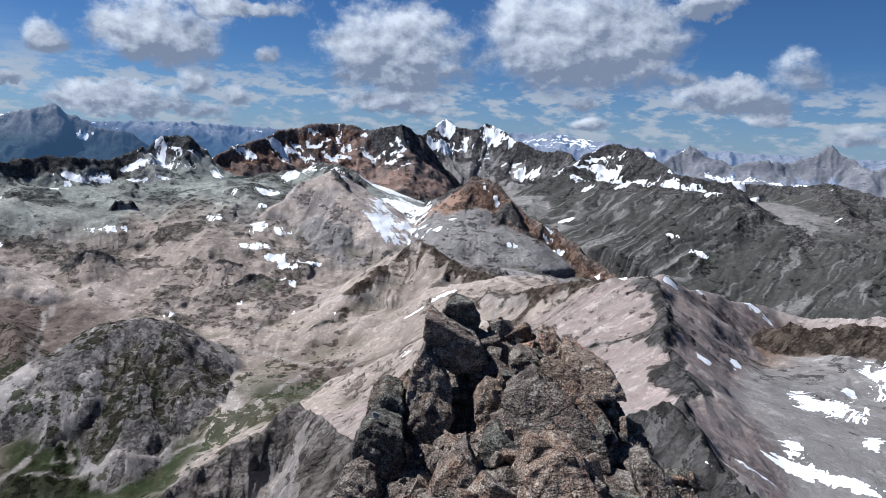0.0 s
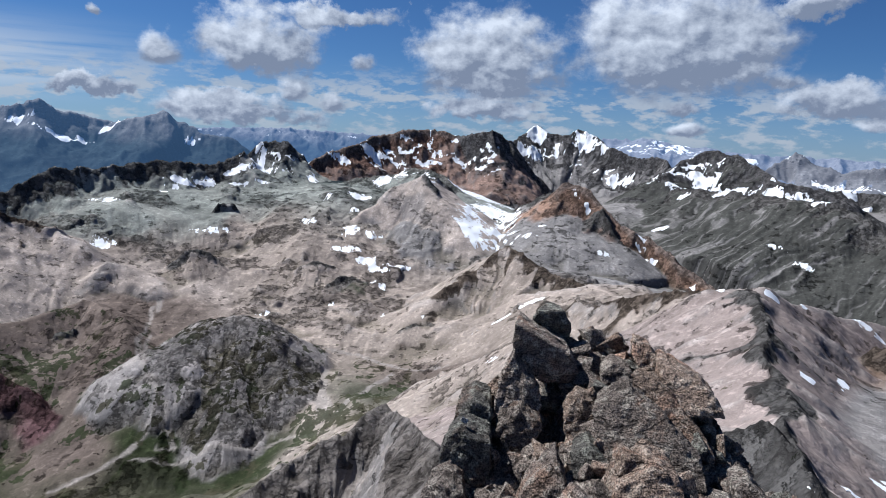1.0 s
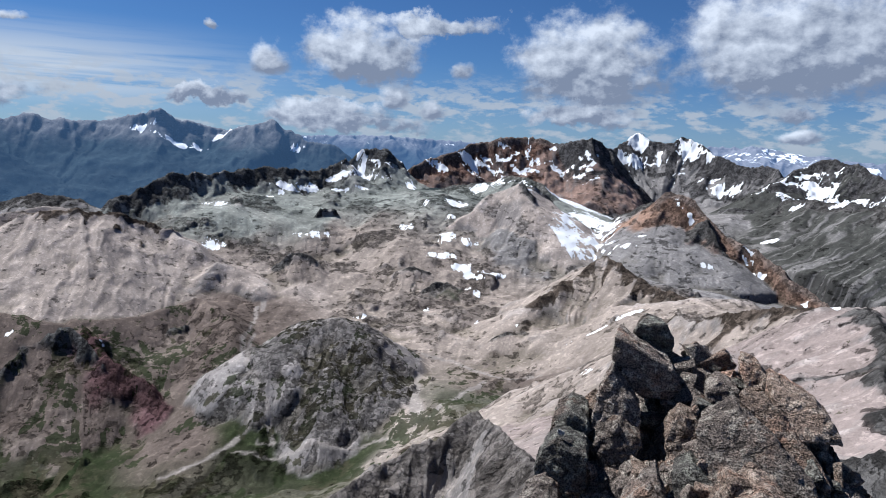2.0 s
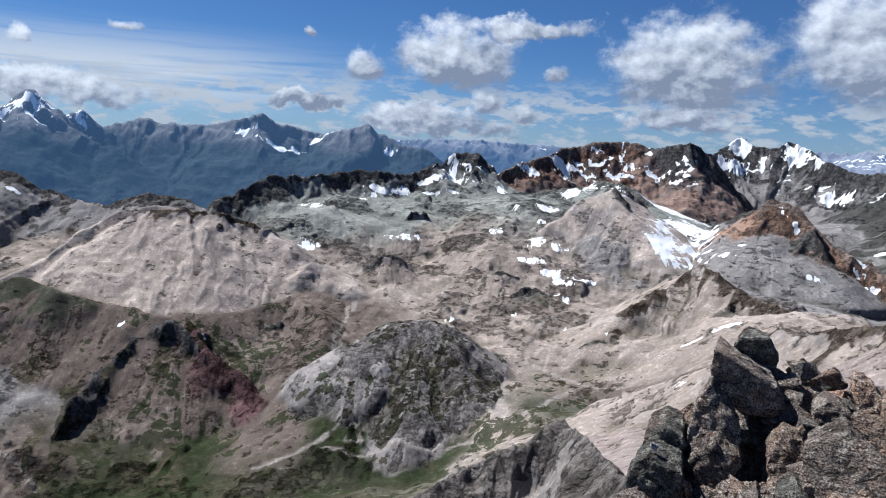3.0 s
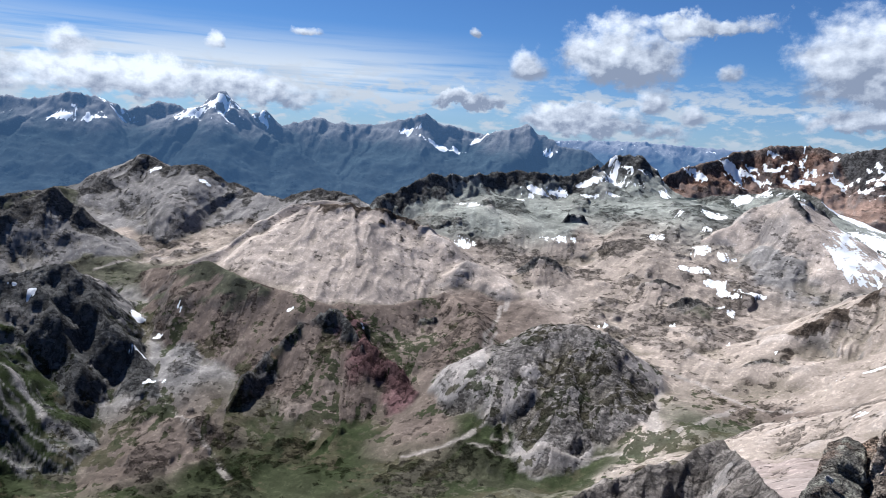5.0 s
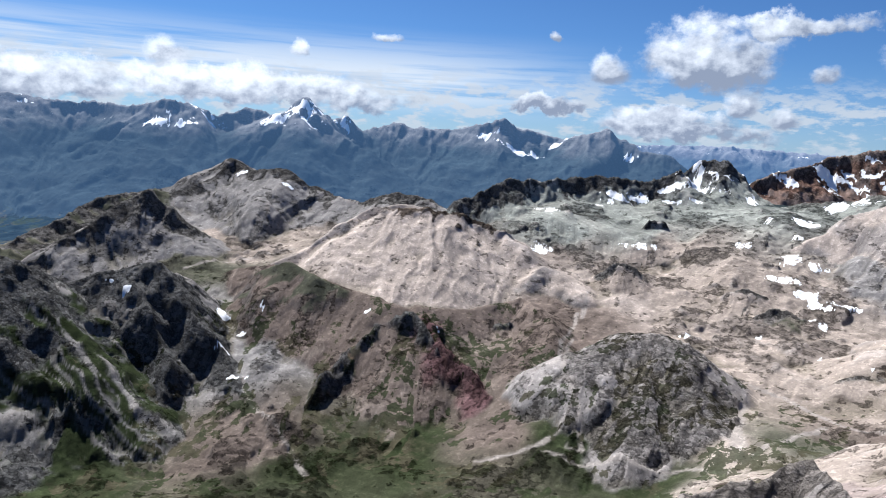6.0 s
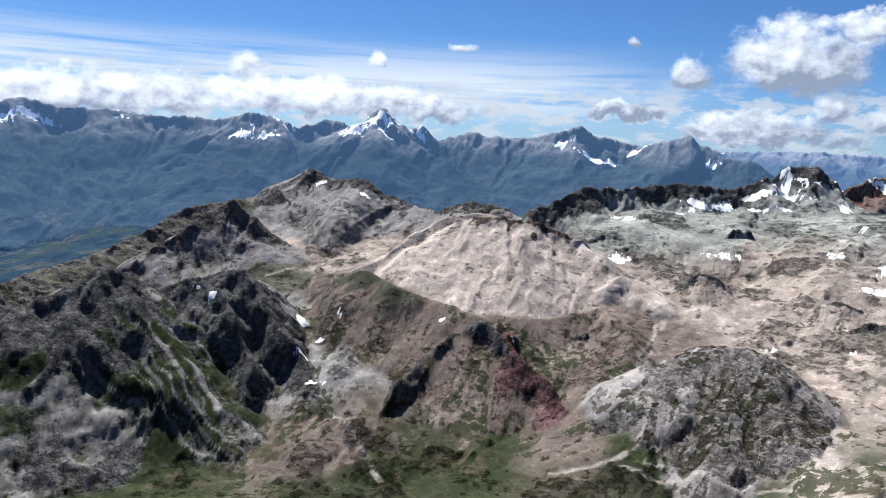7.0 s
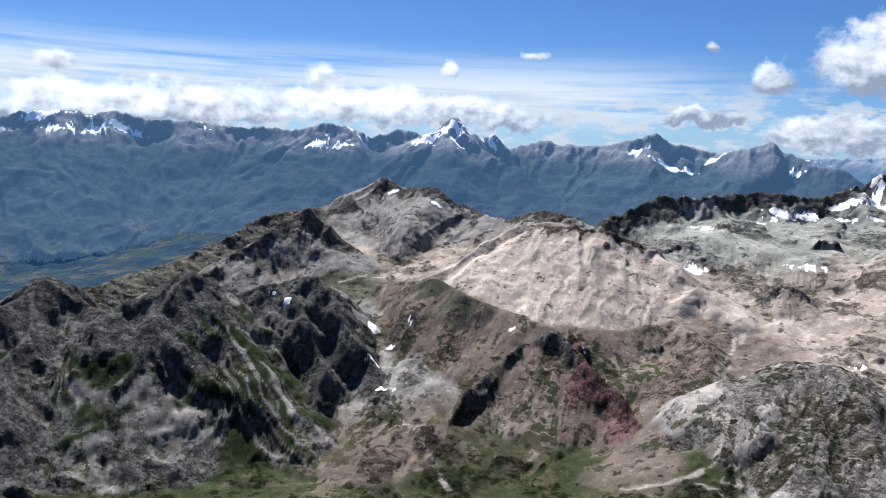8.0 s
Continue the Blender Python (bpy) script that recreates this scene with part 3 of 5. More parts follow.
STREAKED = {"brown": ("tan", 0.4), "grass": ("scree", 0.9), "heath": ("scree", 0.7), "redgrass": ("rust", 0.8), "grassy": ("tan", 0.5), "redside": ("scree", 0.5), "orange": ("scree", 0.35)}
OWNERS = ["ground"]
parts_of = np.zeros(X.shape, np.int32)
owner = np.zeros(X.shape, np.int32)
crag = 0.6 * humps
from_spine = np.full(X.shape, 300.0)
for index, (name, line, s1, s2, w, rock, side) in enumerate(RIDGES + OWN_RIDGES_BEHIND + [SUMMIT]):
    if name not in OWNERS:
        OWNERS.append(name)
    pts = np.array(line, float)
    reach = 1500 if side == "far" else 850 if name.startswith("crag_") else 620
    box = (X > pts[:, 0].min() - reach) & (X < pts[:, 0].max() + reach) & (Y > pts[:, 1].min() - reach) & (Y < pts[:, 1].max() + reach)
    px, py = X[box], Y[box]
    big = name != "summit"
    wob = 1.0 if big else 0.0
    size = float(np.clip(np.hypot(pts[:, 0], pts[:, 1]).mean() / 1000, 0.22, 1.0))
    qx, qy = px + wob * 22 * size * fbm(px / 90 / size, py / 90 / size, 3, 3 + index), py + wob * 22 * size * fbm(px / 90 / size, py / 90 / size, 3, 50 + index)
    dist, top, run = spine(qx, qy, line, 18.0 * size if big else 0.5)
    if name.startswith("crag_"):
        s1, s2 = 0.8 * s1, 0.95 * s2
    drop = s2 * dist + (s1 - s2) * w * (1 - np.exp(-dist / w))
    if rock == "knoll":
        drop = s1 * dist + (s2 - s1) * dist * dist / (2 * w)
    h = top - drop - 1.5 * np.maximum(dist - (reach - 200), 0)
    if big:
        fade = step(dist, 0, 45 * size) * (1 - 0.6 * step(dist, 250, 600))
        run2 = run + 0.25 * dist * fbm(px / 300, py / 300, 2, index) + 14 * fbm(px / 60, py / 60, 2, 9)
        rough = {"pale": 0.06, "pink": 0.12, "orange": 0.45, "brown": 0.22, "grassy": 0.25, "knoll": 0.0, "greygreen": 0.35, "far": 0.9}.get(rock, 0.62)
        rough = 0.4 if name in ("far_table", "tan_saddle") else rough
        far = side == "far"
        long, short, much = (260, 85, 2.6) if far else (95 * size, 34 * size, 1.0 * size)
        gully = crest(run2 / long + index, dist / (5.5 * long), 3, 200 + index) - 0.45
        h = h + much * rough * ((24 if name.startswith("crag_") else 30) * fade * gully + 10 * step(dist, 0, 25) * (crest(run2 / short, dist / (5 * short) + index, 3, 300 + index) - 0.45))
        cragline = np.exp(-dist / (w * 0.9)) * rough * (0.45 if name.startswith("crag_") else 1.0)
        h = h + cragline * (20 * size * (crest(px / 56 / size + 5, py / 56 / size, 3, 400 + index) - 0.5) + 7 * size * worn(px / 30 / size, py / 30 / size, 5, 500 + index))
        if rock in ("knoll", "blackrock", "spurrock", "redrock", "darkrock"):  # broken buttresses and hollows
            tall = {"knoll": 0.55, "blackrock": 0.75, "spurrock": 0.9}.get(rock, 0.7) * size
            bx, by = px + 18 * size * fbm(px / 50 / size, py / 50 / size, 2, 810 + index), py + 18 * size * fbm(px / 50 / size, py / 50 / size, 2, 815 + index)
            h = h + tall * step(dist, 0, 30 * size) * (26 * (crest(bx / 120 / size, by / 120 / size, 5, 820 + index, 0.55) - 0.5) + 8 * worn(px / 60 / size, py / 60 / size, 5, 830 + index))
        if far:
            h = h + step(dist, 0, 120) * (60 * (crest(run2 / 420, dist / 900, 5, 840 + index, 0.55) - 0.5) + 26 * worn(px / 260, py / 260, 6, 850))
        rocky = step(np.exp(-dist / w) + 0.55 * (crest(run2 / 60, dist / 120, 4, 600 + index) - 0.55) * 2 + 0.3 * fbm(px / 40, py / 40, 4, 700), *((0.09, 0.27) if name.startswith("crag_") else (0.34, 0.52)))
    else:
        h = h + np.minimum(dist, 30) * 0.12 * fbm(px / 3, py / 3, 5, 800)
        rocky = np.ones(px.shape)
    if big:
        from_spine[box] = np.minimum(from_spine[box], dist / size)
    old = H[box]
    k = 9.0 if big else 0.5
    lift = np.clip(0.5 + 0.5 * (h - old) / k, 0, 1)
    H[box] = old + (h - old) * lift + k * lift * (1 - lift) * 0.5
    own = owner[box]
    own[h > old + 2] = OWNERS.index(name)
    owner[box] = own
    own = parts_of[box]
    own[h > old + 2] = index
    parts_of[box] = own
    under = np.broadcast_to(np.array(ALBEDO[side]), (len(px), 3))
    if side in STREAKED:  # gravel runs down the gullies, fanning out at the foot
        gravel, much_gravel = STREAKED[side]
        runs = crest(run2 / (26 * size) + 2 * index, dist / (380 * size), 3, 720 + index) + 0.25 * step(dist, 220 * size, 420 * size) + 0.16 * fbm(px / 35, py / 35, 3, 740)
        runs = runs + (0.10 * step(dist, 60 * size, 300 * size) if name.startswith("crag_") else 0)
        runs = (much_gravel * step(runs, 0.60, 0.80))[:, None]
        under = under * (1 - runs) + runs * np.array(ALBEDO[gravel])
    colour = rocky[:, None] * np.array(ALBEDO[rock]) + (1 - rocky[:, None]) * under
    if big:  # fall-line streaks in the scree
        lines = crest(run2 / (13 * size), dist / (300 * size), 4, 760 + index) - 0.5
        colour = colour * (1 + 0.22 * lines * (1 - 0.5 * rocky))[:, None]
    blend = step(h - old + 5 * fbm(px / 30, py / 30, 3, 41), -3, 9)[:, None]
    tone[box] = tone[box] * (1 - blend) + colour * blend
    crag[box] = crag[box] * (1 - blend[:, 0]) + rocky * blend[:, 0] * (0 if rock in ("far", "pale", "pink", "brown", "grassy") else 1)
near_fade = np.clip(r_grid / 1000, 0.2, 1.0)
loose = far_fade * near_fade * step(from_spine, 4, 70) * (1 - 0.5 * step(r_grid, 3800, 4000))
H += loose * (3 + 8 * crag) * worn(X / (120 * near_fade), Y / (120 * near_fade), 6, 900)
bumpy = step(fbm(X / 170, Y / 170, 4, 907), -0.25, 0.2)
H += far_fade * near_fade * (0.8 + 3.0 * crag + 3.6 * bumpy * (1 - 0.5 * step(tone.mean(2), 0.3, 0.36))) * worn(X / (62 * near_fade), Y / (62 * near_fade), 6, 905)
H += far_fade * near_fade * (0.6 + 5.0 * crag) * (crest(X / (26 * near_fade), Y / (26 * near_fade), 3, 909) - 0.5)


def smooth(field, reach):
    for axis in (0, 1):
        pad = np.concatenate([np.repeat(field.take([0], axis), reach, axis), field, np.repeat(field.take([-1], axis), reach, axis)], axis)
        acc = np.cumsum(pad, axis)
        hi, lo = acc.take(range(2 * reach, acc.shape[axis]), axis), acc.take(range(0, acc.shape[axis] - 2 * reach), axis)
        field = (hi - lo) / (2 * reach)
    return field


def fall_lines(coarse, length, seed):
    """Grain drawn out along the fall line of the ground, as water and stones draw it."""
    base = smooth(H, 4 + 2 * coarse)
    down_r = np.gradient(base, axis=0) / np.gradient(r_grid, axis=0)
    down_a = np.gradient(base, axis=1) / (r_grid * np.gradient(az_grid, axis=1))
    size = np.hypot(down_r, down_a) + 0.05
    stride = 0.0022 * r_grid
    di = down_r / size * stride / np.gradient(r_grid, axis=0)
    dj = down_a / size * stride / (r_grid * np.gradient(az_grid, axis=1))
    seedling = np.random.RandomState(seed).rand(ROWN, COLN) - 0.5
    if coarse > 1:
        seedling = smooth(seedling, coarse // 2)
    rows, cols = np.meshgrid(np.arange(ROWN, dtype=float), np.arange(COLN, dtype=float), indexing="ij")
    total = seedling.copy()
    for way in (1, -1):
        ri, ci = rows.copy(), cols.copy()
        for _ in range(length):
            ii, jj = np.clip(np.rint(ri), 0, ROWN - 1).astype(np.int32), np.clip(np.rint(ci), 0, COLN - 1).astype(np.int32)
            ri, ci = ri + way * di[ii, jj], ci + way * dj[ii, jj]
            total += seedling[np.clip(np.rint(ri), 0, ROWN - 1).astype(np.int32), np.clip(np.rint(ci), 0, COLN - 1).astype(np.int32)]
    total -= smooth(total, 12 * coarse)
    return np.tanh(total / total[200:].std() * 0.8)


incline = np.hypot(np.gradient(smooth(H, 8), axis=0) / np.gradient(r_grid, axis=0), np.gradient(smooth(H, 8), axis=1) / (r_grid * np.gradient(az_grid, axis=1)))
runnels = fall_lines(1, 14, 3)
gullies = fall_lines(6, 16, 4)
wide_gullies = fall_lines(14, 22, 5)
H += far_fade * r_grid / 1000 * (0.3 * runnels + 0.8 * gullies + 1.3 * wide_gullies) * (0.3 + 0.7 * step(incline, 0.25, 0.65)) * step(from_spine, 2, 60) * (1 - 0.5 * step(r_grid, 2500, 3500)) * (1 - 0.7 * step(tone.mean(2), 0.24, 0.34))

# slopes
dHdr = np.gradient(H, axis=0) / np.gradient(r_grid, axis=0)
dHda = np.gradient(H, axis=1) / (r_grid * np.gradient(az_grid, axis=1))
slope = np.hypot(dHdr, dHda)
mottle = fbm(X / 28, Y / 28, 5, 1000)
streaky = 0.5 * gullies + 0.5 * wide_gullies
patchy = fbm(X / 110, Y / 110, 4, 1100)

# pale stony ribs; hollows darkened as soil and turf, with relief shade painted in
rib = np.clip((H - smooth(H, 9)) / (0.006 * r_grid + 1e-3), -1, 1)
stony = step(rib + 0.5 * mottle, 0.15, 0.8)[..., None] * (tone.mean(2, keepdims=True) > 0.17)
soil_shade = step(-rib + 0.6 * patchy + 0.3 * mottle, 0.15, 0.8)[..., None] * (tone.mean(2, keepdims=True) > 0.17) * step(-H, 240, 330)[..., None]
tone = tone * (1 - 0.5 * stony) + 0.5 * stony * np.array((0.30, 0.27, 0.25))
tone = tone * (1 - 0.55 * soil_shade) + 0.55 * soil_shade * np.array((0.105, 0.092, 0.068))

# steep ground bares dark rock; low gentle ground carries turf
bare = (step(slope + 0.25 * mottle, 0.85, 1.35) * (1 - 0.8 * crag))[..., None]
tone = tone * (1 - 0.55 * bare) + 0.55 * bare * tone.mean(2, keepdims=True) * np.array((0.62, 0.6, 0.6))
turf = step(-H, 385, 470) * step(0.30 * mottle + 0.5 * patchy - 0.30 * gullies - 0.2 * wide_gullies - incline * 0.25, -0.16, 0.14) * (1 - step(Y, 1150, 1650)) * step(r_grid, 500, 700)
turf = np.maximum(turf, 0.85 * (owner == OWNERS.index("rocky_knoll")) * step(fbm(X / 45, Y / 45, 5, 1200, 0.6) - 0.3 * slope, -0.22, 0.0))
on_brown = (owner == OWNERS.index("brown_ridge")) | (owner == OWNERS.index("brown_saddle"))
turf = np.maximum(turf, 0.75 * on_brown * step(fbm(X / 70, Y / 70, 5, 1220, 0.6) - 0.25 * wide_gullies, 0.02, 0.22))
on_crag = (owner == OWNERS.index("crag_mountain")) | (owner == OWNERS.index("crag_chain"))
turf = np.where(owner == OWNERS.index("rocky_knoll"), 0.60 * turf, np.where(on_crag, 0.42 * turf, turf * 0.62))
# rock ribs stand out of the scree on steeper ground; thin ledges follow the contours
ribs = step(0.9 * wide_gullies + 0.6 * gullies + 0.5 * patchy + 0.4 * mottle + 1.3 * (incline - 0.62), 0.62, 1.0) * far_fade * (1 - step(r_grid, 3700, 3900))
contour = H / 24 + 2.2 * fbm(X / 190, Y / 190, 4, 1210)
lip = (1 - np.abs(2 * (contour - np.floor(contour)) - 1)) ** 6 * step(patchy + 0.6 * mottle, -0.05, 0.35) * step(slope, 0.25, 0.5) * far_fade * (1 - step(r_grid, 2700, 3000))
ribs = np.clip(np.maximum(ribs, 0.9 * lip) * (tone.mean(2) > 0.09), 0, 1)
ribs *= 1 - 0.65 * step(tone.mean(2), 0.26, 0.36)
strewn = step(fbm(X / 95, Y / 95, 5, 1600, 0.6), 0.06, 0.30) * far_fade * (1 - step(r_grid, 3000, 3300))
crag = np.clip(np.maximum(crag + 0.7 * ribs, (0.32 + 0.28 * on_brown) * strewn), 0, 1)
tone *= (1 + 0.14 * mottle + 0.16 * patchy + (0.10 * runnels + 0.12 * gullies) * far_fade * (0.25 + 0.75 * step(incline, 0.15, 0.42)))[..., None]
flats = far_fade * (1 - step(incline, 0.2, 0.5)) * (1 - step(r_grid, 2600, 2900))
banks = fbm(X / 70 + 2 * warp_x, Y / 30 + 2 * warp_y, 5, 1250, 0.62)
tone *= (1 + 0.55 * flats * np.clip(banks, -0.6, 0.6))[..., None]

# far slopes: meadow and wood below, grey stone above, tinted blue for the haze
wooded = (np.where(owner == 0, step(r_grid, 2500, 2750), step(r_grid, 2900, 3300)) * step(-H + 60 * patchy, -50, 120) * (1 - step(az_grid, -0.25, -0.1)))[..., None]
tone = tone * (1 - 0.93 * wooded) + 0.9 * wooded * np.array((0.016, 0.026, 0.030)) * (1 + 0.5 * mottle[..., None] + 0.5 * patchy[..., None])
owner[(owner == 0) & (r_grid > 2750) & (az_grid < -0.45)] = len(OWNERS)
OWNERS.append("far_valley")

# snow
snow = np.zeros(X.shape)


cell_step = np.gradient(r_grid, axis=0)
ragged = fbm(X / 16, Y / 16, 4, 1300)


def window(x, y, reach):
    """The part of the grid round a place."""
    r, a = math.hypot(x, y), math.degrees(math.atan2(x, y))
    wide = math.degrees(reach / r)
    i0, i1 = np.searchsorted(RADII, (r - reach, r + reach))
    j0, j1 = np.searchsorted(AZ[:1300], (a - wide, a + wide))
    return slice(max(i0, 0), i1 + 1), slice(max(j0, 0), j1 + 1)


patch_id = np.full(X.shape, -1, np.int32)
for number, (x, y, across, along) in enumerate(SNOW_HOLLOW + SNOW_PEAKS + SNOW_PASSES + SNOW_BOWL + SNOW_WEST + SNOW_FAR + SNOW_EAST + SNOW_PLATEAU):
    win = window(x, y, 1.8 * max(across, along))
    ux, uy = x / math.hypot(x, y), y / math.hypot(x, y)
    px, py = X[win] - x, Y[win] - y
    u, v = (px * uy - py * ux) / across, (px * ux + py * uy) / along
    swirl = fbm((px * uy - py * ux) / (0.35 * across + 6) + x, (px * ux + py * uy) / (0.35 * along + 6), 3, int(abs(x + y)) % 97)
    deep = np.clip(0.95 - 0.5 * (u * u + v * v) + 0.7 * swirl + 0.25 * ragged[win] - 0.5 * gullies[win] - 0.55 * runnels[win] - 0.9 * ((from_spine[win] < 24) & (r_grid[win] > 1900) & (r_grid[win] < 2450)), 0, 1)
    patch_id[win] = np.where((deep > snow[win]) & (deep > 0.45), number, patch_id[win])
    snow[win] = np.maximum(snow[win], deep)
# lasting scraps of snow in high hollows
high = step(H + 120 * step(-r_grid, -4000, -3900) - 120, -210, -60) * step(r_grid, 1900, 2300) * (1 - step(slope, 0.9, 1.3))
scraps = fbm(X / 60, Y / 25, 4, 1400) * 0.6 + fbm(X / 300, Y / 300, 2, 1500) * 0.6
scraps = scraps - 0.25 * rib - 0.12 * runnels + 0.12 * step(r_grid, 3900, 4100)
snow = np.maximum(snow, high * step(scraps, 0.24, 0.42))

for width, places in STREAMS:
    for (x0, y0), (x1, y1) in zip(places, places[1:]):
        win = window((x0 + x1) / 2, (y0 + y1) / 2, math.hypot(x1 - x0, y1 - y0) / 2 + 4 * width)
        near, _, _ = spine(X[win] + 9 * warp_x[win], Y[win] + 9 * warp_y[win], [(x0, y0, 0), (x1, y1, 0)])
        bed = (0.7 * (1 - step(near + 0.5 * width * mottle[win], 0.2 * width, 0.75 * width)))[..., None]
        tone[win] = tone[win] * (1 - bed) + bed * np.array((0.30, 0.27, 0.248))
tone = np.clip(tone, 0.01, 0.9)


# ---- terrain materials ----
def terrain_material(name, glow=None):
    mat = bpy.data.materials.new(name)
    mat.use_nodes = True
    n = Nodes(mat.node_tree)
    out = n.add("ShaderNodeOutputMaterial")
    bsdf = n.add("ShaderNodeBsdfPrincipled")
    pos = n.add("ShaderNodeNewGeometry").outputs["Position"]
    tint = n.add("ShaderNodeAttribute", attribute_name="tone").outputs["Color"]
    cold = n.add("ShaderNodeAttribute", attribute_name="snow").outputs["Fac"]
    grown = n.add("ShaderNodeAttribute", attribute_name="turf").outputs["Fac"]
    fine, mid = n.noise(pos, 0.22, 6, 0.65), n.noise(pos, 0.045, 5, 0.6)
    streaks = n.noise(n.vec("MULTIPLY", pos, (1, 1, 0.25)), 0.09, 5, 0.65, "RIDGED_MULTIFRACTAL")
    rough = n.add("ShaderNodeAttribute", attribute_name="crag").outputs["Fac"]
    tiny = n.noise(pos, 0.9, 4, 0.6)
    # bare rock, turf and pale gravel, each with a ragged edge
    bed = n.noise(n.vec("MULTIPLY", pos, (1.0, 1.0, 2.2)), 0.042, 9, 0.70)
    tuft = n.noise(n.vec("ADD", pos, (310.0, 70.0, 30.0)), 0.055, 9, 0.70)
    gravel = n.noise(n.vec("ADD", pos, (31.0, 570.0, 3.0)), 0.085, 8, 0.68)
    spread = n.noise(pos, 0.0085, 5, 0.6)
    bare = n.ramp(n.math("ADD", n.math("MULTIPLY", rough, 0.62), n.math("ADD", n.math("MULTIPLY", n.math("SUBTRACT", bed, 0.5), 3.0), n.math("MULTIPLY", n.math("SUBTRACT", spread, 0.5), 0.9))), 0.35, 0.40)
    light = n.math("MULTIPLY", n.ramp(gravel, 0.55, 0.60), n.math("SUBTRACT", 1.0, n.math("MULTIPLY", rough, 0.5)))
    green = n.ramp(n.math("ADD", grown, n.math("MULTIPLY", n.math("SUBTRACT", tuft, 0.5), 2.6)), 0.42, 0.50)
    mod = n.math("ADD", 0.02, n.math("ADD", n.math("ADD", n.math("MULTIPLY", fine, 0.75), n.math("MULTIPLY", tiny, 0.55)), n.math("MULTIPLY", mid, 0.6)))
    mod = n.math("MULTIPLY", mod, n.math("ADD", 1.0, n.math("MULTIPLY", light, 0.38)))
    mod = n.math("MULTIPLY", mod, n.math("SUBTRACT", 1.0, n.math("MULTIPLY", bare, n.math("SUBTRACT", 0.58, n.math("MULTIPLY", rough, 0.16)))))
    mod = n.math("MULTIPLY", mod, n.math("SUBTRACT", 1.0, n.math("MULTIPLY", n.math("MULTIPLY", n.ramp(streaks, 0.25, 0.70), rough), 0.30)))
    # cliffs break into blocks: cells of two sizes, each with its own tone and height
    twist = n.add("ShaderNodeTexNoise", normalize=True)
    n.put(twist.inputs["Vector"], pos)
    twist.inputs["Scale"].default_value, twist.inputs["Detail"].default_value = 0.09, 4.0
    bent = n.vec("ADD", n.vec("MULTIPLY", pos, (1.0, 1.0, 0.55)), n.vec("MULTIPLY", n.vec("SUBTRACT", twist.outputs["Color"], (0.5, 0.5, 0.5)), (16.0, 16.0, 16.0)))
    blocks = []
    for scale in (0.085, 0.23):
        cell = n.add("ShaderNodeTexVoronoi", feature="F1")
        n.put(cell.inputs["Vector"], bent)
        cell.inputs["Scale"].default_value = scale
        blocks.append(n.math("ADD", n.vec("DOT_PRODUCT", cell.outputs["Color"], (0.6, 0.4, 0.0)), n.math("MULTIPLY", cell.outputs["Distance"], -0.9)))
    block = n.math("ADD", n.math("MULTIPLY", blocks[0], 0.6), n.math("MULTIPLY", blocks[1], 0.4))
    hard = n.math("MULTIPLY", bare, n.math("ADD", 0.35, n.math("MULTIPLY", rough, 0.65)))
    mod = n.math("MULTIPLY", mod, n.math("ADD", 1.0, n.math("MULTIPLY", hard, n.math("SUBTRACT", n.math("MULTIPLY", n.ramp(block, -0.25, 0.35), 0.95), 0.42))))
    mod = n.math("MAXIMUM", mod, 0.2)
    grey = n.add("ShaderNodeCombineXYZ")
    for k in range(3):
        n.put(grey.inputs[k], mod)
    meadow = n.mix(n.ramp(spread, 0.42, 0.60), (0.028, 0.036, 0.018, 1), (0.062, 0.056, 0.037, 1))
    ground = n.mix(n.math("MULTIPLY", green, 0.88), tint, meadow)
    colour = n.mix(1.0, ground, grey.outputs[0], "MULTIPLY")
    edge = n.ramp(n.math("ADD", cold, n.math("MULTIPLY", n.math("SUBTRACT", n.noise(pos, 0.11, 6, 0.68), 0.5), 1.1)), 0.44, 0.52)
    colour = n.mix(edge, colour, (*ALBEDO["snow"], 1))
    n.put(bsdf.inputs["Base Color"], colour)
    bsdf.inputs["Roughness"].default_value = 1.0
    bsdf.inputs["Specular IOR Level"].default_value = 0.0
    bump = n.add("ShaderNodeBump")
    bump.inputs["Strength"].default_value, bump.inputs["Distance"].default_value = 1.0, 5.0
    relief = n.math("ADD", n.math("ADD", n.math("MULTIPLY", fine, n.math("ADD", 0.25, n.math("MULTIPLY", rough, 0.8))), n.math("MULTIPLY", tiny, 0.08)), n.math("ADD", n.math("MULTIPLY", mid, 0.5), n.math("MULTIPLY", n.math("MULTIPLY", streaks, rough), 0.7)))
    relief = n.math("ADD", relief, n.math("MULTIPLY", n.math("MULTIPLY", bare, n.math("ADD", bed, -0.2)), n.math("ADD", 0.5, n.math("MULTIPLY", rough, 0.9))))
    relief = n.math("ADD", relief, n.math("MULTIPLY", n.math("MULTIPLY", block, hard), 1.5))
    n.put(bump.inputs["Height"], n.math("MULTIPLY", relief, n.math("SUBTRACT", 1.0, n.math("MULTIPLY", edge, 0.85))))
    n.put(bsdf.inputs["Normal"], bump.outputs[0])
    # imitates haze: the surface itself gives off a little blue light
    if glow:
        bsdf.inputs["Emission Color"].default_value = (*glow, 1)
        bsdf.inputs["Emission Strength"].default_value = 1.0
    n.put(out.inputs[0], bsdf.outputs[0])
    return mat


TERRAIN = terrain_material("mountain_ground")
# the glows put the blue haze of distance into the far grounds' emission
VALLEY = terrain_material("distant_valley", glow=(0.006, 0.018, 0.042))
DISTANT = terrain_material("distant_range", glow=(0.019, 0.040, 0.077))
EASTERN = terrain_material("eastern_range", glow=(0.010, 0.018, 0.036))
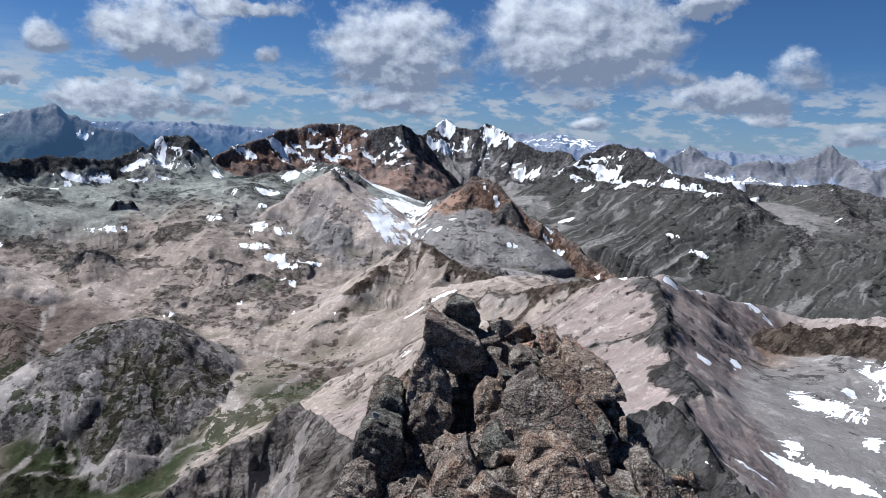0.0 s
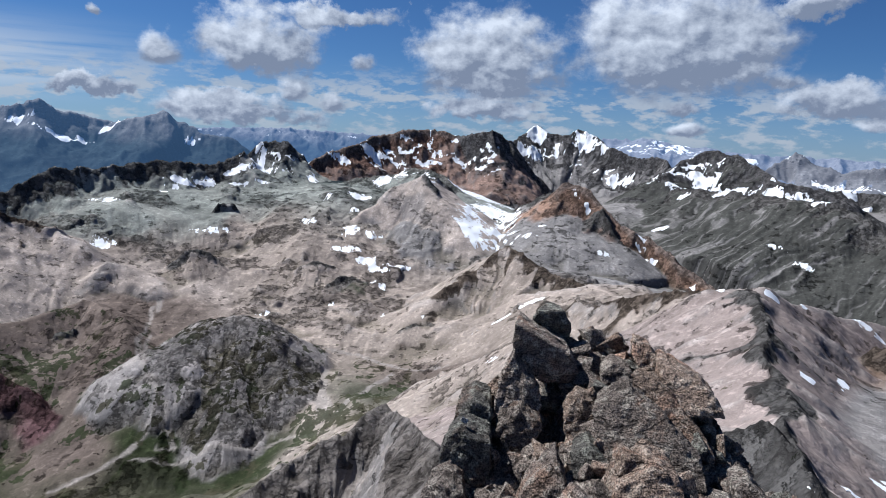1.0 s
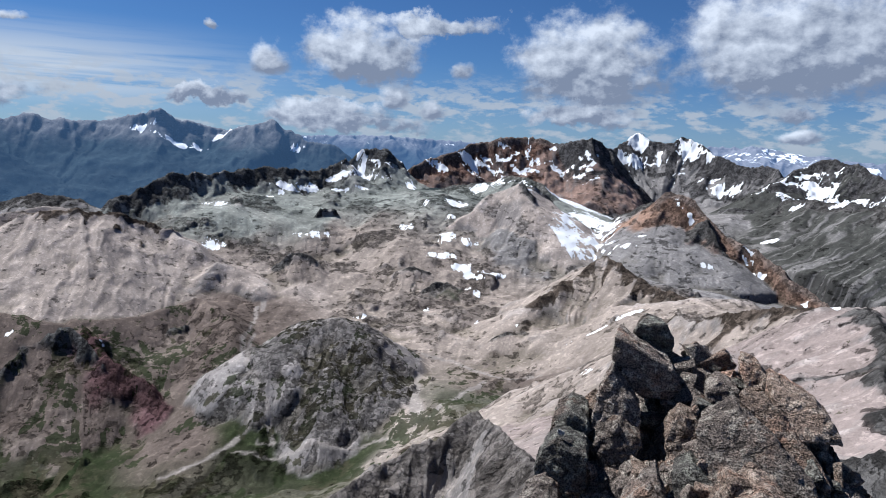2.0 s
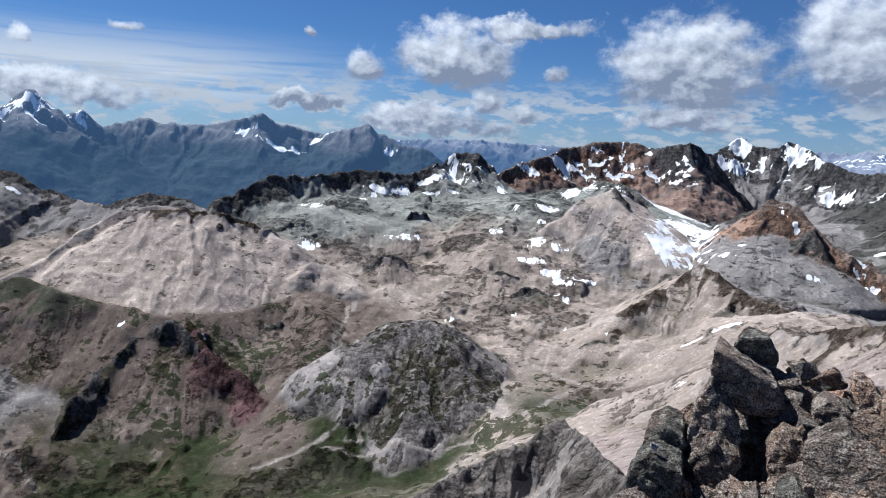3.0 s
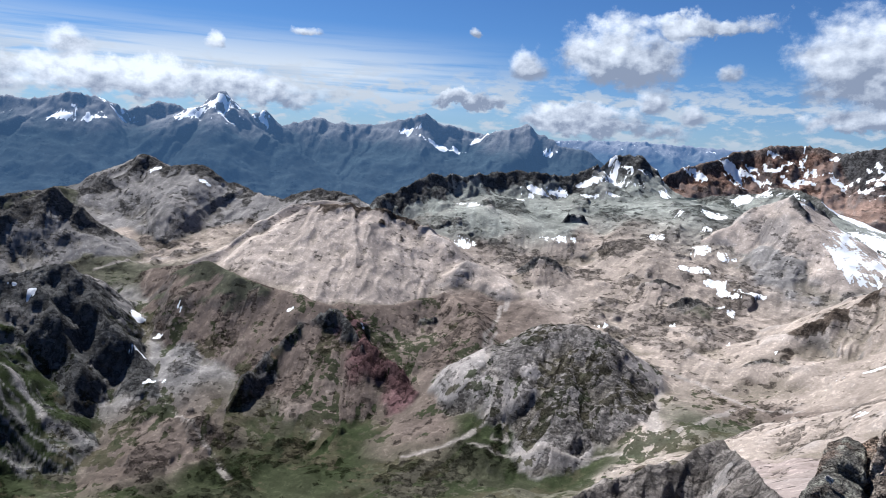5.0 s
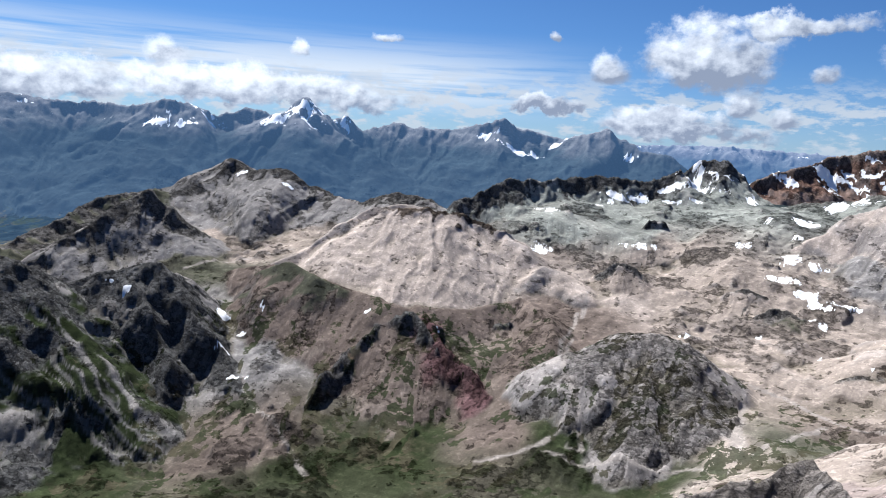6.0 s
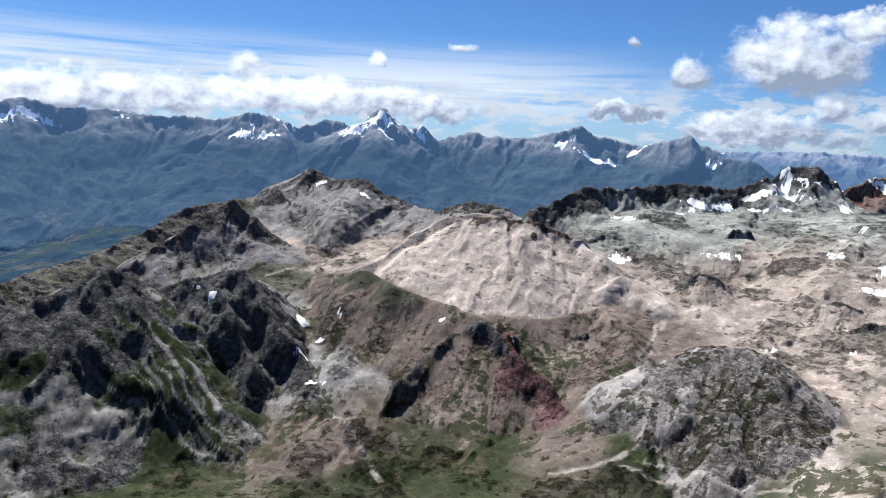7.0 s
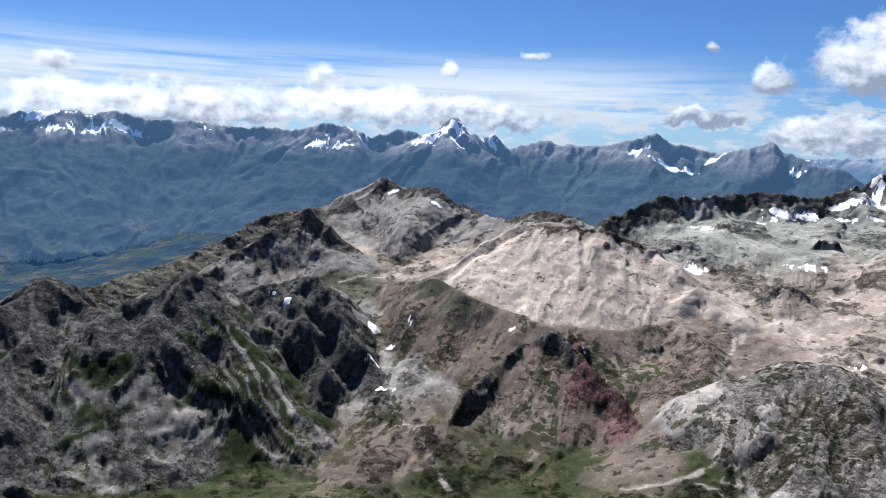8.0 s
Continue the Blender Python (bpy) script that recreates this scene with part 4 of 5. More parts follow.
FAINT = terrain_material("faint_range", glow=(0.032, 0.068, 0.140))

# ---- the sheet, cut up mountain by mountain, spur by spur, with the snow patches on it ----
ABOUT = {
    "ground": ("stony alpine basin with moraine hummocks, turf and stream beds", "ground"),
    "summit": ("steep grey rock flank below the summit", "mountain"),
    "red_massif": ("rust-red and grey rock massif with snow gullies", "mountain"),
    "snow_peak": ("grey twin-topped peak with snowfields on its shoulders", "mountain"),
    "right_massif": ("grey massif with dark heath slopes and gravel runs", "mountain"),
    "far_ridge": ("dark grey ridge with snow in its hollows", "ridge"),
    "black_peak": ("dark craggy peak above grey-green slopes", "mountain"),
    "fin_ridge": ("dark serrated ridge of upright rock fins", "ridge"),
    "white_peak": ("pale scree pyramid with dark cliffs along its crest", "mountain"),
    "green_shoulder": ("grey-green stony shoulder below the red massif", "ridge"),
    "orange_peak": ("orange and brown scree peak with snow strips", "mountain"),
    "comb_ridge": ("grey toothed rock ridge above tan scree", "ridge"),
    "tan_saddle": ("tan scree saddle between two ridges", "ridge"),
    "pale_ridge": ("pinkish-grey scree ridge with a sharp crest", "ridge"),
    "brown_crag": ("brown broken cliffs above rusty scree", "cliff"),
    "dark_spur": ("dark grey jagged rock spur below the summit", "spur"),
    "grey_spur": ("grey broken rock spur below the summit", "spur"),
    "rocky_knoll": ("rounded pale rock knoll patched with turf", "hill"),
    "brown_ridge": ("brown grassy ridge ending in dark crags and red scree", "ridge"),
    "brown_saddle": ("low brown saddle above the stream", "ridge"),
    "crag_mountain": ("dark crag mountain with gravel fans and green ledges", "mountain"),
    "crag_chain": ("chain of dark rock towers above green gullies", "mountain"),
    "dome_ledge": ("brown rock ledges along the crest of the pale dome", "cliff"),
    "green_nose": ("green grassy nose at the end of the brown ridge", "ridge"),
    "dark_buttress": ("dark ribbed rock buttress above red and pink scree", "cliff"),
    "pale_dome": ("broad pale scree dome", "hill"),
    "slab_peak": ("grey slabby peak with steep gullies", "mountain"),
    "far_table": ("stony tableland with a dark knob", "mountain"),
    "green_flank": ("grassy flank falling to the main valley", "slope"),
}
STRUCTURE = ("ground", "horn_range", "west_range", "great_peak", "twin_peak", "cone_peak", "blue_range", "back_range", "far_valley")
verts_all = np.stack([X, Y, H], -1).reshape(-1, 3)


def cut(name, faces, material, lift=0.0):
    """One mesh object from some faces of the sheet."""
    used, inverse = np.unique(faces, return_inverse=True)
    mesh = bpy.data.meshes.new(name)
    mesh.vertices.add(len(used))
    places = verts_all[used].astype(np.float32)
    places[:, 2] += lift
    mesh.vertices.foreach_set("co", places.ravel())
    mesh.loops.add(len(faces) * 4)
    mesh.loops.foreach_set("vertex_index", inverse.astype(np.int32).ravel())
    mesh.polygons.add(len(faces))
    mesh.polygons.foreach_set("loop_start", np.arange(0, len(faces) * 4, 4, dtype=np.int32))
    layer = mesh.attributes.new("tone", "FLOAT_COLOR", "POINT")
    rgba = np.ones((len(used), 4), np.float32)
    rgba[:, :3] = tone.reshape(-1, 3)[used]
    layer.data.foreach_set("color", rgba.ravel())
    for key, field in (("snow", snow), ("crag", crag), ("turf", turf)):
        layer = mesh.attributes.new(key, "FLOAT", "POINT")
        layer.data.foreach_set("value", field.ravel()[used].astype(np.float32))
    mesh.update()
    mesh.polygons.foreach_set("use_smooth", np.ones(len(mesh.polygons), bool))
    mesh.flip_normals()
    mesh.materials.append(material)
    return new(name, mesh)


def separate(field):
    """Numbers each connected patch anew; specks of a few cells are left to the ground."""
    cells = [tuple(c) for c in np.argwhere(field >= 0).tolist()]
    left = set(cells)
    out, count = np.full(field.shape, -1, np.int32), 0
    for start in cells:
        if start not in left:
            continue
        left.discard(start)
        number, found, queue = field[start], [start], [start]
        while queue:
            i, j = queue.pop()
            for other in ((i + 1, j), (i - 1, j), (i, j + 1), (i, j - 1)):
                if other in left and field[other] == number:
                    left.discard(other)
                    found.append(other)
                    queue.append(other)
        if len(found) > 14:
            for c in found:
                out[c] = count
            count += 1
    return out


def build_terrain():
    idx = np.arange(ROWN * COLN).reshape(ROWN, COLN)
    nxt = np.roll(idx, -1, axis=1)
    quads = np.stack([idx[:-1], nxt[:-1], nxt[1:], idx[1:]], -1)
    own, part, patch = owner[:-1], parts_of[:-1], separate(patch_id[:-1])
    for k, name in enumerate(OWNERS):
        mine = own == k
        label, kind = ABOUT.get(name, ("small rock crag rising from the stony slope", "crag"))
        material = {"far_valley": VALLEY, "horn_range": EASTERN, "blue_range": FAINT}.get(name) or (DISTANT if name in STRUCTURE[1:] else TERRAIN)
        if name in STRUCTURE:
            if mine.any():
                label = label if name == "ground" else "hazy blue distant mountain range with snow"
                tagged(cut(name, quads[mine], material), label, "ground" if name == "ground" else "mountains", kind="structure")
            continue
        mine &= patch < 0
        spurs = [p for p in np.unique(part[mine]) if (mine & (part == p)).sum() > 12]
        if not spurs:
            continue
        if len(spurs) == 1:
            core = mine & (from_spine[:-1] < 46)
            if mine.sum() < 2500 or core.sum() < 150:
                tagged(cut(name, quads[mine], material), label, kind)
                continue
            root = new(name)
            for title, chosen in (("crest", core), ("flank", mine & ~core)):
                cut(title, quads[chosen], material).parent = root
            tagged(root, label, kind)
            continue
        root = new(name)
        line = (RIDGES + OWN_RIDGES_BEHIND + [SUMMIT])[spurs[0]][1]
        root.location = line[0]
        for i, p in enumerate(spurs):
            chosen = mine & ((part == p) if i else ~np.isin(part, spurs[1:]))
            piece = cut("main_ridge" if i == 0 else "spur", quads[chosen], material)
            piece.parent = root
            piece.location = [-c for c in line[0]]
        tagged(root, label, kind)
    for number in range(patch.max() + 1):
        chosen = (patch == number) & ~np.isin(own, [OWNERS.index(q) for q in STRUCTURE])
        if chosen.sum() > 2:
            ob = cut("snow_patch", quads[chosen], TERRAIN)
            big = chosen.sum() > 400
            tagged(ob, "broad old summer snowfield lying on scree" if big else "small patch of old snow on stony ground", "snow", group="snow patches")


build_terrain()

# ---- the rock outcrop beside the summit ----
def rock_material(name, base, rust, lichen, scale=1.0):
    mat = bpy.data.materials.new(name)
    mat.use_nodes = True
    n = Nodes(mat.node_tree)
    out = n.add("ShaderNodeOutputMaterial")
    bsdf = n.add("ShaderNodeBsdfPrincipled")
    pos = n.add("ShaderNodeNewGeometry").outputs["Position"]
    luck = n.add("ShaderNodeObjectInfo").outputs["Random"]
    shift = n.add("ShaderNodeCombineXYZ")
    n.put(shift.inputs[0], n.math("MULTIPLY", luck, 40.0)), n.put(shift.inputs[2], n.math("MULTIPLY", luck, 17.0))
    pos = n.vec("ADD", pos, shift.outputs[0])
    broad, mid, fine = n.noise(pos, 2.3 * scale, 5, 0.6), n.noise(pos, 11 * scale, 7, 0.66), n.noise(pos, 55 * scale, 5, 0.65)
    beds = n.noise(n.vec("MULTIPLY", n.vec("ADD", pos, (0, 0, 0)), (4, 4, 26)), 1.3 * scale, 4, 0.6)
    colour = n.mix(n.ramp(broad, 0.50, 0.66), (*base, 1), (*rust, 1))
    colour = n.mix(n.math("MULTIPLY", n.ramp(mid, 0.50, 0.58), 0.8), colour, (*lichen, 1))
    specks = n.noise(pos, 95 * scale, 3, 0.6)
    mod = n.math("ADD", -0.95, n.math("ADD", n.math("MULTIPLY", fine, 2.2), n.math("ADD", n.math("MULTIPLY", beds, 0.45), n.math("MULTIPLY", mid, 1.25))))
    mod = n.math("MULTIPLY", mod, n.math("ADD", 0.32, n.math("MULTIPLY", n.ramp(specks, 0.42, 0.55), 0.85)))
    mod = n.math("MULTIPLY", n.math("MAXIMUM", mod, 0.14), n.math("ADD", 0.75, n.math("MULTIPLY", luck, 0.45)))
    bent = n.vec("ADD", pos, n.vec("MULTIPLY", n.vec("SUBTRACT", n.add("ShaderNodeTexNoise").outputs["Color"], (0.5, 0.5, 0.5)), (0.1, 0.1, 0.1)))
    tilt = n.add("ShaderNodeMapping")
    n.put(tilt.inputs["Vector"], bent)
    tilt.inputs["Rotation"].default_value, tilt.inputs["Scale"].default_value = (0.5, 0.6, 0.3), (1.6, 3.0, 7.0)
    split = n.add("ShaderNodeTexVoronoi", feature="DISTANCE_TO_EDGE")
    n.put(split.inputs["Vector"], tilt.outputs[0])
    split.inputs["Scale"].default_value = 1.15 * scale
    cracks = n.ramp(n.math("ADD", split.outputs["Distance"], n.math("MULTIPLY", n.math("SUBTRACT", mid, 0.5), 0.12)), 0.0, 0.03)
    mod = n.math("MULTIPLY", mod, n.math("ADD", 0.5, n.math("MULTIPLY", cracks, 0.5)))
    grey = n.add("ShaderNodeCombineXYZ")
    for k in range(3):
        n.put(grey.inputs[k], mod)
    n.put(bsdf.inputs["Base Color"], n.mix(1.0, colour, grey.outputs[0], "MULTIPLY"))
    bsdf.inputs["Roughness"].default_value = 0.85
    bsdf.inputs["Specular IOR Level"].default_value = 0.1
    bump = n.add("ShaderNodeBump")
    bump.inputs["Strength"].default_value, bump.inputs["Distance"].default_value = 1.0, 0.075
    n.put(bump.inputs["Height"], n.math("ADD", n.math("MULTIPLY", cracks, 0.35), n.math("ADD", n.math("MULTIPLY", mid, 1.2), n.math("ADD", n.math("MULTIPLY", fine, 0.45), n.math("MULTIPLY", beds, 0.6)))))
    n.put(bsdf.inputs["Normal"], bump.outputs[0])
    n.put(out.inputs[0], bsdf.outputs[0])
    return mat


ROCK = rock_material("lichened_rock", (0.235, 0.194, 0.166), (0.33, 0.222, 0.165), (0.40, 0.355, 0.30))
RUSTY = rock_material("rusty_rock", (0.33, 0.245, 0.19), (0.48, 0.30, 0.215), (0.45, 0.37, 0.30))
DARKROCK = rock_material("dark_rock", (0.15, 0.140, 0.124), (0.21, 0.16, 0.13), (0.29, 0.285, 0.24))


def facets(x, y, seed):
    """Broken rock: cells with a tilted face each; gives the height and the distance to the next crack."""
    ix, iy = np.floor(x), np.floor(y)
    first, second, height = np.full(x.shape, 9.0), np.full(x.shape, 9.0), np.zeros(x.shape)
    for ox in (-1, 0, 1):
        for oy in (-1, 0, 1):
            cx, cy = ix + ox, iy + oy
            jx, jy = cx + hash01(cx, cy, seed), cy + hash01(cx, cy, seed + 1)
            dist = np.hypot(x - jx, y - jy)
            face = (x - jx) * (hash01(cx, cy, seed + 2) - 0.5) * 1.6 + (y - jy) * (hash01(cx, cy, seed + 3) - 0.5) * 1.6 + (hash01(cx, cy, seed + 4) - 0.5) * 0.9
            near = dist < first
            second = np.where(near, first, np.minimum(second, dist))
            height = np.where(near, face, height)
            first = np.where(near, dist, first)
    return height, second - first


STATIONS = [  # y, crest x, crest z, half width left, half width right
    (3.00, 0.45, -0.60, 1.10, 1.45), (3.67, 0.48, -0.56, 1.10, 1.48), (4.12, 0.50, -0.56, 1.12, 1.42), (4.57, 0.54, -0.52, 1.08, 1.22),
    (5.17, 0.55, -0.35, 1.00, 0.98), (5.67, 0.56, -0.21, 0.72, 0.80), (6.17, 0.56, -0.04, 0.42, 0.44), (6.60, 0.60, -0.45, 0.30, 0.30),
]


def outcrop_height(x, y):
    cols = np.array(STATIONS).T
    cx, cz, left, right = (np.interp(y, cols[0], cols[k]) for k in (1, 2, 3, 4))
    half = np.where(x < cx, left, right)
    u = np.abs(x - cx) / half
    z = cz - 0.10 * np.minimum(u, 1) ** 2 - np.maximum(u - 1, 0) * half * 2.4 - np.where(x < cx, 0.16, 0.05) * np.minimum(u, 1)
    z = z - np.maximum(y - 6.3, 0) * 2.2 - np.maximum(3.2 - y, 0) * 0.8
    z = z - 0.42 * np.exp(-((x - 0.24) / 0.14) ** 2 - ((y - 5.22) / 0.24) ** 2)  # the hollow below the leaning block
    rim = np.minimum(np.minimum(x + 1.9, 3.0 - x), np.minimum(y - 2.6, 7.6 - y))
    z = z - 1.5 * (1 - step(rim, 0.0, 0.5))
    wx, wy = x + 0.06 * fbm(x * 5, y * 5, 3, 4), y + 0.06 * fbm(x * 5, y * 5, 3, 8)
    a, ca = facets(wx * 2.1 + wy * 0.7, wy * 2.0 - wx * 0.6, 10)
    b, cb = facets(wx * 6.5 - wy * 1.5, wy * 5.5 + wx, 30)
    c, cc = facets(wx * 17, wy * 15, 60)
    rubble = step(fbm(x * 1.3, y * 1.3, 3, 91), -0.25, 0.2)
    z = z + 0.12 * a - 0.10 * (1 - step(ca, 0.0, 0.12)) + (0.4 + 0.6 * rubble) * (0.05 * b - 0.04 * (1 - step(cb, 0.0, 0.16)))
    return z + rubble * (0.024 * c - 0.016 * (1 - step(cc, 0, 0.2))) + 0.012 * fbm(x * 30, y * 30, 3, 17)


def sheet(name, xs, ys, zs, material):
    rows, cols = zs.shape
    gx, gy = np.meshgrid(xs, ys)
    idx = np.arange(rows * cols).reshape(rows, cols)
    quads = np.stack([idx[:-1, :-1], idx[:-1, 1:], idx[1:, 1:], idx[1:, :-1]], -1).reshape(-1, 4)
    mesh = bpy.data.meshes.new(name)
    mesh.from_pydata(np.stack([gx, gy, zs], -1).reshape(-1, 3).tolist(), [], quads.tolist())
    mesh.materials.append(material)
    return new(name, mesh)


ox, oy = np.linspace(-1.9, 3.0, 300), np.linspace(2.6, 7.6, 300)
outcrop = sheet("rock_outcrop", ox, oy, outcrop_height(*np.meshgrid(ox, oy)), ROCK)
tagged(outcrop, "fractured dark brown rock outcrop with lichen and rubble", "rock")


def rough_block(name, outline, depth, lean, seed, detail=3, jag=0.022):
    """An angular block: an outline in x and z, carried back by depth, leaning away with height, its faces broken up."""
    rnd = random.Random(seed)
    bm = bmesh.new()
    for dx, dz in outline:
        bm.verts.new((dx, lean * dz + rnd.uniform(-0.03, 0.03), dz))
        k = rnd.uniform(0.72, 0.95)
        bm.verts.new((dx * k + rnd.uniform(-0.02, 0.02), lean * dz + depth * rnd.uniform(0.8, 1.15), dz * k + 0.03))
    hull = bmesh.ops.convex_hull(bm, input=bm.verts[:])
    bmesh.ops.delete(bm, geom=[g for g in hull["geom_interior"] if isinstance(g, bmesh.types.BMVert)], context="VERTS")
    bmesh.ops.bevel(bm, geom=bm.edges[:], offset=0.006, segments=1, affect="EDGES", profile=0.5)
    bmesh.ops.triangulate(bm, faces=bm.faces[:])
    for _ in range(detail):
        long_edges = [e for e in bm.edges if e.calc_length() > 0.028]
        if long_edges:
            bmesh.ops.subdivide_edges(bm, edges=long_edges, cuts=1)
            bmesh.ops.triangulate(bm, faces=bm.faces[:])
    bm.normal_update()
    off = Vector((seed * 3.1, seed * 1.7, 0))
    for v in bm.verts:
        p = v.co + off
        bed = noise.noise(Vector((p.x * 3, p.y * 3, (p.z + 0.5 * p.x) * 22)))
        v.co += v.normal * jag * (0.9 * noise.noise(p * 5) + 0.8 * abs(noise.noise(p * 11)) + 0.5 * noise.noise(p * 23) + 0.3 * bed)
    mesh = bpy.data.meshes.new(name)
    bm.to_mesh(mesh)
    bm.free()
    return mesh


BLOCKS = [  # name, place, outline, depth, lean, material, label
    ("leaning_block", (0.16, 5.49, -0.07), [(-0.24, 0.27), (-0.13, 0.21), (0.21, 0.04), (0.29, -0.1), (0.2, -0.18), (-0.0, -0.2), (-0.11, -0.06), (-0.23, 0.02)], 0.40, 0.05, ROCK, "tall leaning lichen-covered block jutting out of the outcrop"),
    ("top_block", (0.21, 5.94, 0.09), [(-0.13, 0.06), (-0.1, 0.12), (0.1, 0.13), (0.17, 0.01), (0.16, -0.15), (-0.06, -0.15), (-0.14, -0.03)], 0.32, -0.25, DARKROCK, "dark squarish block on the top of the outcrop"),
    ("pointed_block", (-0.02, 5.20, -0.26), [(-0.06, 0.24), (0.02, 0.12), (0.16, -0.03), (0.18, -0.19), (0.01, -0.3), (-0.2, -0.25), (-0.11, 0.14)], 0.30, 0.35, ROCK, "pointed triangular rock standing below the leaning block"),
    ("mossy_block", (-0.36, 5.04, -0.49), [(-0.11, 0.11), (0.01, 0.18), (0.14, 0.12), (0.17, -0.15), (-0.09, -0.3), (-0.13, -0.06)], 0.40, 0.30, DARKROCK, "dark lichened block at the outcrop's edge"),
    ("round_boulder", (-0.36, 4.63, -0.56), [(-0.13, 0.12), (-0.04, 0.18), (0.18, 0.12), (0.18, -0.09), (0.09, -0.2), (-0.1, -0.2), (-0.18, -0.03)], 0.45, 0.25, DARKROCK, "rounded greenish-grey boulder with a shaded hollow below"),
    ("wedge_block", (-0.01, 4.95, -0.46), [(-0.15, -0.01), (0.0, 0.14), (0.18, 0.04), (0.08, -0.15), (-0.11, -0.15)], 0.30, 0.30, ROCK, "wedge-shaped rock with a pinkish face"),
    ("pale_block", (0.45, 4.98, -0.36), [(-0.13, -0.03), (-0.05, 0.16), (0.09, 0.12), (0.14, -0.01), (0.05, -0.16), (-0.1, -0.15)], 0.30, 0.50, RUSTY, "small block with a pale rusty face"),
    ("great_slab", (0.87, 4.66, -0.39), [(-0.37, 0.18), (-0.11, 0.3), (0.13, 0.17), (0.36, -0.04), (0.37, -0.19), (0.07, -0.15), (-0.14, -0.15), (-0.32, -0.13)], 0.40, 0.95, ROCK, "broad tilted slab with slanting cracks"),
    ("overhanging_slab", (1.24, 5.10, -0.15), [(-0.22, 0.15), (-0.04, 0.12), (0.12, 0.04), (0.2, -0.06), (0.21, -0.12), (-0.05, -0.11), (-0.22, -0.02)], 0.50, 0.80, RUSTY, "brown slab overhanging the outcrop's steep side"),
    ("tan_slab", (0.80, 4.02, -0.44), [(-0.22, 0.03), (0.02, 0.16), (0.17, 0.09), (0.27, -0.1), (-0.24, -0.18)], 0.40, 0.80, RUSTY, "tan and pinkish slab low on the outcrop"),
    ("rib_slab", (0.63, 4.15, -0.48), [(-0.13, -0.18), (0.03, 0.2), (0.17, 0.18), (-0.0, -0.01), (-0.06, -0.19)], 0.25, 0.50, RUSTY, "narrow rusty rib of rock beside a crack"),
    ("dark_slab", (0.49, 4.47, -0.52), [(-0.14, 0.06), (-0.02, 0.15), (0.14, 0.04), (0.11, -0.12), (-0.09, -0.13)], 0.25, 0.90, DARKROCK, "dark grey slab in the rubble"),
    ("rusty_slab", (1.05, 4.94, -0.25), [(-0.25, 0.21), (-0.06, 0.19), (0.23, -0.1), (0.28, -0.24), (0.02, -0.13), (-0.22, 0.06)], 0.30, 0.95, RUSTY, "long rust-stained slab along the crest"),
    ("side_block", (1.39, 3.96, -0.42), [(-0.13, 0.1), (-0.03, 0.14), (0.09, 0.04), (0.15, -0.13), (-0.08, -0.15)], 0.30, 0.60, ROCK, "grey angular block on the outcrop's flank"),
    ("low_block", (0.18, 4.19, -0.60), [(-0.14, 0.03), (0.07, 0.23), (0.15, 0.05), (0.09, -0.15), (-0.16, -0.16)], 0.30, 0.70, ROCK, "slanting grey slab at the outcrop's foot"),
    ("round_stone", (0.74, 5.50, -0.19), [(-0.11, 0.04), (-0.03, 0.11), (0.11, 0.06), (0.14, -0.05), (0.01, -0.1), (-0.12, -0.05)], 0.20, 0.40, ROCK, "striped grey stone lying on the crest"),
    ("crest_stone", (1.01, 5.66, -0.10), [(-0.12, 0.15), (-0.0, 0.11), (0.16, -0.07), (0.13, -0.14), (-0.03, -0.09), (-0.13, 0.04)], 0.25, 0.60, RUSTY, "brown stone on the outcrop's crest"),
    ("foot_block", (-0.46, 4.22, -0.70), [(-0.14, 0.05), (-0.01, 0.11), (0.13, 0.04), (0.15, -0.1), (-0.13, -0.1)], 0.30, 0.50, ROCK, "low grey block at the outcrop's edge"),
]
for k, (name, place, outline, depth, lean, mat, label) in enumerate(BLOCKS):
    mesh = rough_block(name, outline, depth, lean, k + 3, detail=4)
    mesh.materials.append(mat)
    block = new(name, mesh)
    block.location = place
    tagged(block, label, "rock", group="blocks of the outcrop")


